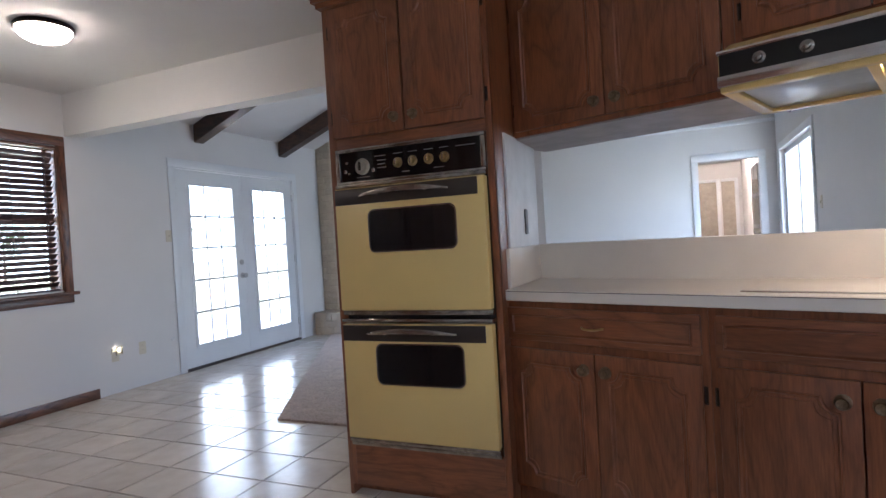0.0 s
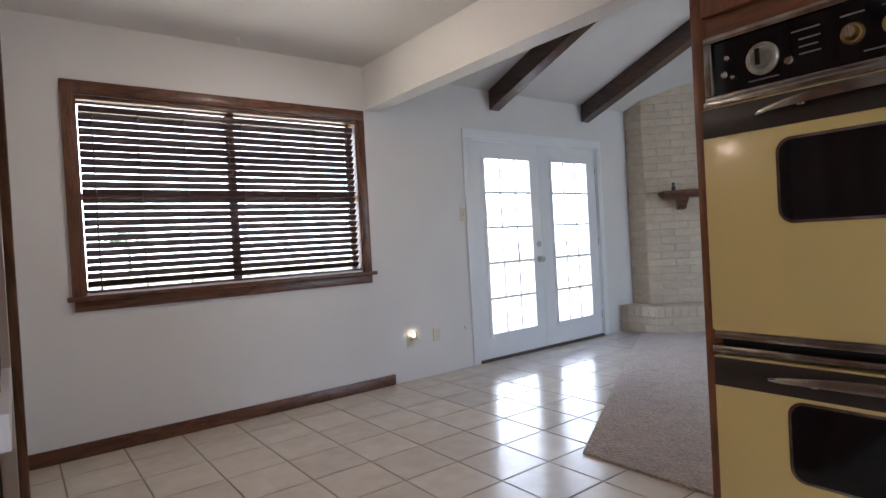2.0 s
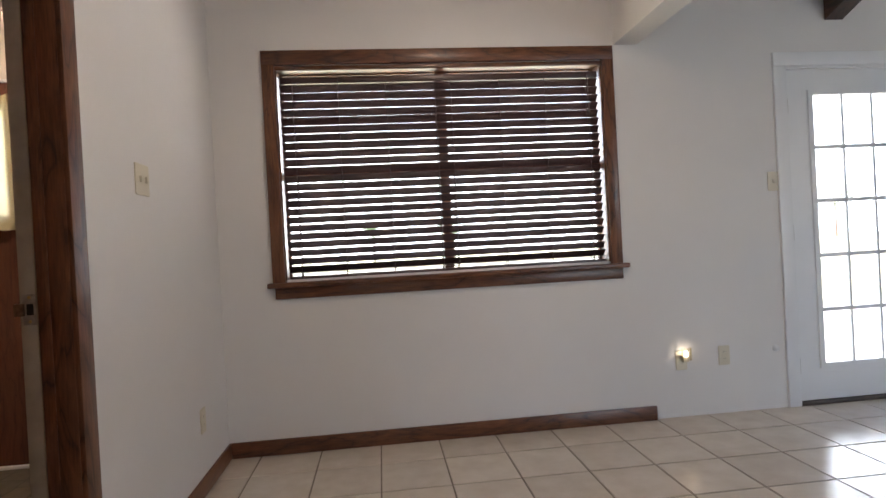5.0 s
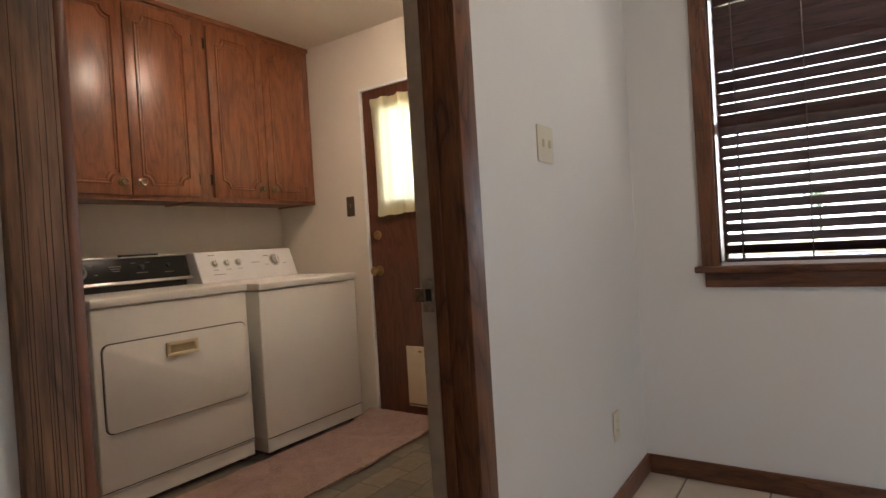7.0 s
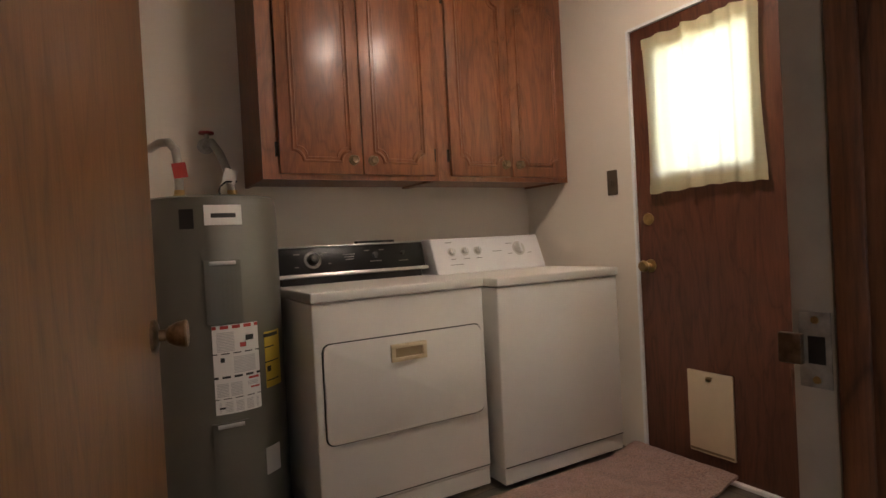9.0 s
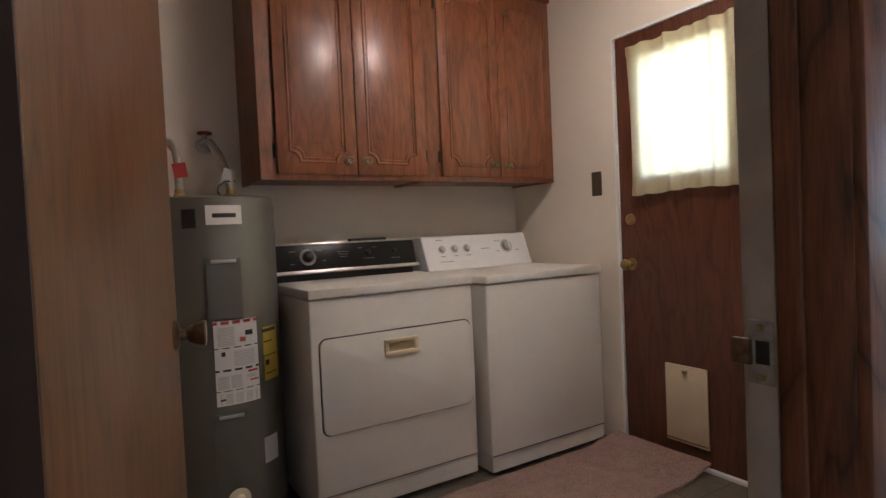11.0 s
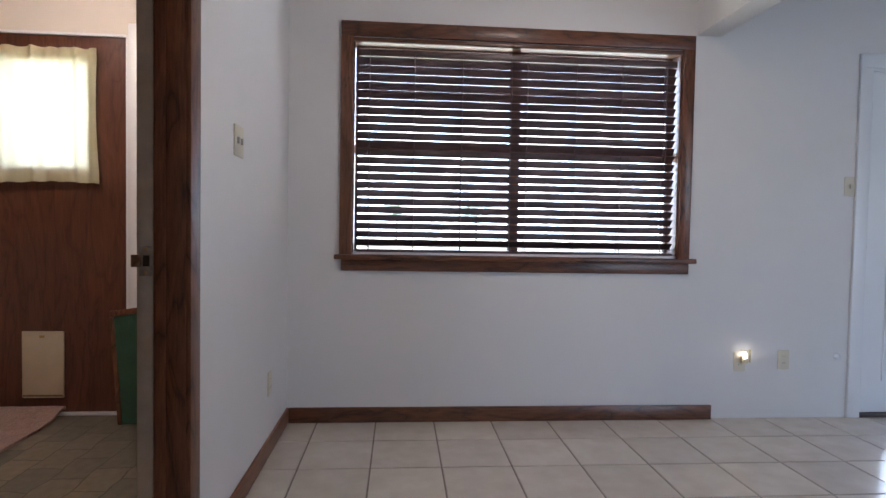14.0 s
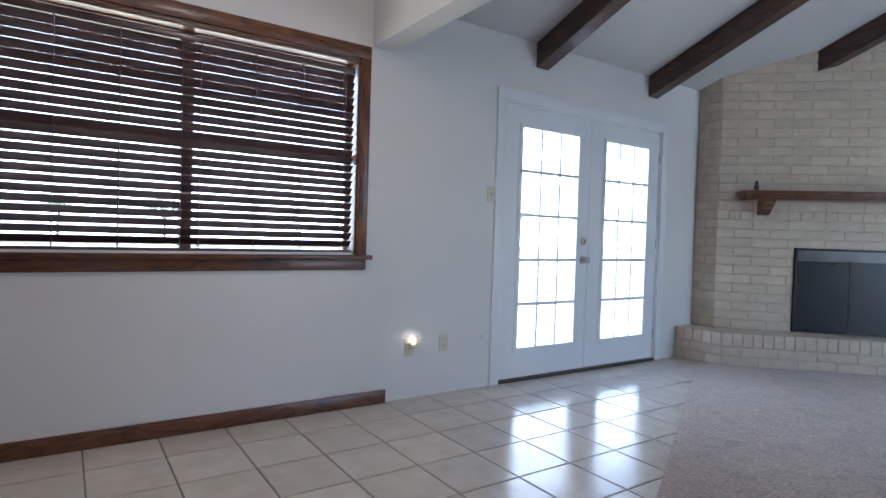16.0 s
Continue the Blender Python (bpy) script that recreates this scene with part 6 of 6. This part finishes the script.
MANT = wood("mantel_wood", (0.060, 0.024, 0.012), (0.235, 0.10, 0.045), along="x")
mantel = thing("mantel_shelf", DG @ Vector((1.1, 1.48, 0)), "brown wooden mantel shelf on corbels", "mantel")
for u0, u1, v0, v1, d, nm in ((0.15, 2.06, 1.512, 1.548, 0.25, "shelf"), (0.165, 2.045, 1.492, 1.512, 0.235, "moulding"), (0.18, 2.03, 1.474, 1.492, 0.215, "moulding")):
    front(nm, DG, u0, u1, v0, v1, 0.004, d, MANT, mantel, "", 0.005)
for u in (0.335, 1.78):
    bm = bmesh.new()
    prof = [(0.0, 1.474), (0.20, 1.474), (0.20, 1.45), (0.17, 1.44), (0.15, 1.41), (0.11, 1.395), (0.085, 1.36), (0.06, 1.345), (0.0, 1.34)]
    lo = [bm.verts.new(DG @ Vector((u, z, 0.004 + d))) for d, z in prof]
    hi = [bm.verts.new(DG @ Vector((u + 0.085, z, 0.004 + d))) for d, z in prof]
    bm.faces.new(lo), bm.faces.new(hi[::-1])
    for i in range(len(prof)):
        j = (i + 1) % len(prof)
        bm.faces.new((lo[i], hi[i], hi[j], lo[j]))
    soften(bm, 0.003, 1)
    part("corbel", bm, MANT, mantel)
orn = DG @ Vector((0.285, 1.548, 0.12))
bm = bmesh.new()
lathe(bm, [(0.028, 0), (0.030, 0.006), (0.016, 0.014), (0.022, 0.03), (0.018, 0.05), (0.010, 0.062), (0.016, 0.078), (0.012, 0.092), (0, 0.098)], Matrix.Translation(orn), 16)
tagged(link("ornament", bm, plain("dark_ornament", (0.04, 0.04, 0.05), 0.4), smooth=True), "small dark turned ornament on the mantel", "ornament")

# ---- family room: far end, hall, east opening ----
hallc = thing("door_4", (1.24, YN, 0), "white cased doorway into a lit hall", "doorway", kind="structure")
for nm, x0, x1, z0, z1 in (("side_casing", 0.80, 0.882, 0, 2.02), ("side_casing", 1.598, 1.68, 0, 2.02), ("head_casing", 0.80, 1.68, 2.02, 2.10)):
    slab(nm, x0, x1, YN - 0.016, YN + 0.002, z0, z1, BRIGHT, hallc, "", 0.004)
slab("head_jamb", 0.882, 1.598, YN, YN + 0.15, 2.006, 2.02, BRIGHT, hallc)
structure(slab("trim_north", -2.0, XE, YN - 0.02, YN, 2.44, 2.485, BRIGHT, None, "", 0.008), "white moulding across the gable wall", "trim")
wall("wall_hall_west", "x", 0.55, 0.70, YN + 0.15, 13.5, 0, 2.45, "cream hall wall", [(10.2, 10.95, 0, 2.03)])
wall("wall_hall_east", "x", 1.80, 1.95, YN + 0.15, 13.5, 0, 2.45, "cream hall wall")
wall("wall_hall_end", "y", 13.5, 13.65, 0.55, 1.95, 0, 2.45, "cream hall end wall")
wall("wall_closet", "x", -0.35, -0.2, 10.0, 11.2, 0, 2.45, "cream wall of the room off the hall")
structure(slab("ceiling_hall", -0.35, 1.95, YN + 0.15, 13.65, 2.42, 2.5, CEIL), "white hall ceiling", "ceiling")
structure(slab("floor_hall", -0.35, 1.95, 9.0, 13.65, -0.12, 0.0, pile("hall_pile", (0.36, 0.31, 0.27), 150)), "beige carpeted hall floor", "floor")
for y0, y1 in ((10.13, 10.21), (10.94, 11.02)):
    structure(slab("trim_hall", 0.70, 0.715, y0, y1, 0, 2.10, BRIGHT, None, "", 0.003), "white hall door casing", "trim")
hd = thing("hall_door", (0.75, 11.6, 0), "white panelled hall door, closed", "door")
slab("door_leaf", 0.70, 0.722, 11.5, 12.25, 0.01, 2.03, BRIGHT, hd, "", 0.003)
bm = bmesh.new()
lathe(bm, [(0.03, 0), (0.012, 0.01), (0.028, 0.045), (0, 0.06)], facing((1, 0), (0.722, 12.18, 0.95)), 14)
part("door_knob", bm, BRASS, hd, "brass knob", True)
for x0, x1 in ((0.72, 1.32), (1.42, 1.66)):
    ed = thing("hall_door", ((x0 + x1) / 2, 13.47, 0), "white hall door at the end of the passage, closed", "door")
    slab("door_leaf", x0, x1, 13.47, 13.498, 0.01, 2.03, DINGY, ed, "", 0.003)
    slab("casing", x1, x1 + 0.07, 13.455, 13.498, 0.0, 2.09, BRIGHT, ed, "", 0.003)
    slab("head_casing", x0, x1, 13.456, 13.498, 2.032, 2.09, BRIGHT, ed, "", 0.003)
gd = thing("glazed_cabinet", (1.66, 9.6, 0), "tall dark brown cabinet with glazed doors in the hall", "cabinet")
slab("case", 1.62, 1.798, 9.05, 9.95, 0.002, 2.05, BEAM, gd, "", 0.004)
for i in range(4):
    slab("pane", 1.612, 1.621, 9.11, 9.48, 0.25 + 0.44 * i, 0.63 + 0.44 * i, plain("dim_glass", (0.25, 0.24, 0.22), 0.12), gd)
    slab("pane", 1.612, 1.621, 9.54, 9.90, 0.25 + 0.44 * i, 0.63 + 0.44 * i, plain("dim_glass", (0.25, 0.24, 0.22), 0.12), gd)
hl = thing("ceiling_lamp", (1.30, 11.9, 2.42), "round frosted hall ceiling lamp, switched on", "ceiling lamp")
bm = bmesh.new()
lathe(bm, [(0.13, 0), (0.13, -0.03), (0.12, -0.06), (0.08, -0.09), (0, -0.1)], Matrix.Translation((1.30, 11.9, 2.42)), 28)
part("dome", bm, emitter("hall_dome", (1.0, 0.85, 0.66), 22.0), hl, "glowing frosted dome", True)

east = thing("window_2", (XE, 7.49, 0), "white framed glass door, blown out by daylight", "window", kind="structure")
for nm, y0, y1, z0, z1 in (("frame_stile", 6.56, 6.62, 0.0, 2.03), ("frame_stile", 8.36, 8.42, 0.0, 2.03), ("frame_head", 6.62, 8.36, 1.97, 2.03), ("meeting_stile", 7.46, 7.52, 0.03, 1.97), ("frame_foot", 6.62, 8.36, 0.0, 0.05)):
    slab(nm, XE + 0.04, XE + 0.10, y0, y1, z0, z1, BRIGHT, east, "", 0.003)
for y0, y1 in ((6.62, 7.46), (7.52, 8.36)):
    slab("pane", XE + 0.066, XE + 0.072, y0, y1, 0.05, 1.97, GLASS, east)
for y0, y1, z0, z1 in ((6.48, 6.56, 0, 2.11), (8.42, 8.50, 0, 2.11), (6.56, 8.42, 2.03, 2.11)):
    slab("casing", XE - 0.016, XE + 0.002, y0, y1, z0, z1, BRIGHT, east, "", 0.003)
wall_plate("light_switch", facing((-1, 0), (XE, 0, 0)), -6.30, 1.31, "ivory toggle switch on white wall", "switch", "switch")
# window out of view, added as an opening for the kitchen's extra lamp
kwin = thing("window_3", (2.6, -0.4, 1.1), "white framed kitchen window, unseen and added for light", "window", kind="structure")
for y0, y1, z0, z1 in ((-1.2, -1.15, 1.1, 2.1), (0.35, 0.4, 1.1, 2.1), (-1.15, 0.35, 2.05, 2.1), (-1.15, 0.35, 1.1, 1.15)):
    slab("frame_member", 2.64, 2.70, y0, y1, z0, z1, WHITE, kwin)
slab("pane", 2.668, 2.672, -1.15, 0.35, 1.15, 2.05, GLASS, kwin)

# ---- outdoors ----


def grass():
    m, n, l, b = material("lawn_grass", 0.9)
    co = n.new("ShaderNodeTexCoord")
    a, f = n.new("ShaderNodeTexNoise"), n.new("ShaderNodeTexNoise")
    a.inputs["Scale"].default_value, a.inputs["Detail"].default_value = 0.35, 6
    f.inputs["Scale"].default_value, f.inputs["Detail"].default_value = 30, 4
    l.new(co.outputs["Object"], a.inputs["Vector"]), l.new(co.outputs["Object"], f.inputs["Vector"])
    mx = n.new("ShaderNodeMath")
    mx.operation = "MULTIPLY_ADD"
    mx.inputs[1].default_value = 0.5
    l.new(f.outputs["Fac"], mx.inputs[0]), l.new(a.outputs["Fac"], mx.inputs[2])
    r = n.new("ShaderNodeValToRGB")
    r.color_ramp.elements[0].position, r.color_ramp.elements[1].position = 0.5, 1.0
    r.color_ramp.elements[0].color, r.color_ramp.elements[1].color = (0.24, 0.25, 0.13, 1), (0.50, 0.46, 0.32, 1)
    l.new(mx.outputs[0], r.inputs["Fac"]), l.new(r.outputs["Color"], b.inputs["Base Color"])
    return m


structure(slab("ground", -300, 300, -300, 300, -0.5, -0.16, grass()), "dry pale lawn around the house", "ground")
structure(slab("patio", -8.2, -4.2, 2.6, 9.5, -0.158, -0.06, plain("pale_concrete", (0.50, 0.48, 0.44), 0.85, vary=0.1, scale=3, bump=0.4, bscale=80)), "pale concrete patio outside the glazed doors", "patio")

# added emissive slab: whites out the view and sends extra light indoors
BACKDROP_GLOW = emitter("backdrop_glow", (0.82, 0.92, 1.0), 1.5)
structure(slab("backdrop", -75.0, -74.0, -120, 150, -2, 45, BACKDROP_GLOW), "added glowing slab standing in for the bright distance", "backdrop")
LEAF = plain("tree_leaves", (0.085, 0.13, 0.045), 0.6, vary=0.4, scale=2)
BARK = plain("tree_bark", (0.13, 0.10, 0.075), 0.9, vary=0.3, scale=12, bump=1.0, bscale=40)


def tree(x, y, h, seed):
    r = random.Random(seed)
    t = thing("tree", (x, y, -0.16), "leafy garden tree with a spreading crown", "tree", "garden trees")
    bm = bmesh.new()
    tube(bm, [(x, y, -0.2), (x + 0.05, y, h * 0.2), (x - 0.05, y + 0.08, h * 0.42), (x, y + 0.05, h * 0.6)], 0.13, 9)
    for v in bm.verts:
        k = 1 - 0.6 * max(0, v.co.z) / (h * 0.6)
        v.co.x, v.co.y = x + (v.co.x - x) * k, y + (v.co.y - y) * k
    tips = []
    for i in range(9):
        a, e = r.uniform(0, 6.28), r.uniform(0.25, 1.1)
        s = Vector((x, y, h * r.uniform(0.35, 0.58)))
        d = Vector((math.cos(a) * math.cos(e), math.sin(a) * math.cos(e), math.sin(e))) * h * r.uniform(0.22, 0.4)
        tube(bm, [s, s + d * 0.5 + Vector((0, 0, -0.05)), s + d], 0.035, 6)
        tips += [s + d, s + d * 0.65]
    part("trunk", bm, BARK, t)
    vs, fs = [], []
    for c in tips:
        for _ in range(150):
            p = c + Vector((r.gauss(0, 1), r.gauss(0, 1), r.gauss(0, 0.75))) * h * 0.085
            a, b = Vector((r.uniform(-1, 1), r.uniform(-1, 1), r.uniform(-1, 1))).normalized(), Vector((r.uniform(-1, 1), r.uniform(-1, 1), r.uniform(-1, 1))).normalized()
            s = r.uniform(0.05, 0.10)
            k = len(vs)
            vs += [p - a * s, p + b * s * 0.5, p + a * s, p - b * s * 0.5]
            fs.append((k, k + 1, k + 2, k + 3))
    me = bpy.data.meshes.new("crown")
    me.from_pydata([tuple(v) for v in vs], [], fs)
    me.materials.append(LEAF)
    ob = new("crown", me)
    ob.parent, ob.matrix_parent_inverse = t, t.matrix_basis.inverted()


for i, (x, y, h) in enumerate(((-44.0, 25.0, 4.6), (-52.0, 47.0, 6.0), (-50.0, 8.5, 4.2), (-56.0, 1.5, 4.6))):
    tree(x, y, h, 20 + i)

# ---- floor tiles ----
PX, PY, TG = 0.3295, 0.3225, 0.0037          # tile pitch across and along the room, half a joint
TX0, TY0 = -3.329 - 2 * PX, 2.001 - 13 * PY
TILE = glazed_tile()
bm = bmesh.new()
box(bm, -PX / 2 + TG, PX / 2 - TG, -PY / 2 + TG, PY / 2 - TG, -0.006, 0.0)
bmesh.ops.bevel(bm, geom=[e for e in bm.edges if all(v.co.z > -0.001 for v in e.verts)], offset=0.002, segments=2, affect="EDGES")
bmesh.ops.recalc_face_normals(bm, faces=bm.faces[:])
tile_mesh = bpy.data.meshes.new("tile")
bm.to_mesh(tile_mesh)
bm.free()
tile_mesh.materials.append(TILE)
floor_ob = bpy.data.objects["floor"]
rest = bmesh.new()
rt = random.Random(6)
for i in range(22):
    for j in range(28):
        cx, cy = TX0 + PX * (i + 0.5), TY0 + PY * (j + 0.5)
        if cx > 2.55 or cy > 6.9 or (cy < 1.05 and cx < -1.0) or cy < -1.9:
            continue
        if cy > 3.5 and cx > -1.95 - (cy - 3.44) * 0.536 + 0.2:
            continue
        if cy < -0.6 or (cy > 2.7 and -0.7 < cx and cy < 3.5) or cx > 2.0:
            box(rest, cx - PX / 2 + TG, cx + PX / 2 - TG, cy - PY / 2 + TG, cy + PY / 2 - TG, -0.006, 0.0)
            continue
        ob = new("tile", tile_mesh)
        ob.parent = floor_ob
        ob.matrix_basis = pose(cx, cy, rt.uniform(-0.0006, 0.0), rt.uniform(-0.08, 0.08), rt.uniform(-0.08, 0.08), 180 * rt.randrange(2))
link("far_tiles", rest, TILE, floor_ob)["kind"] = "stuff"
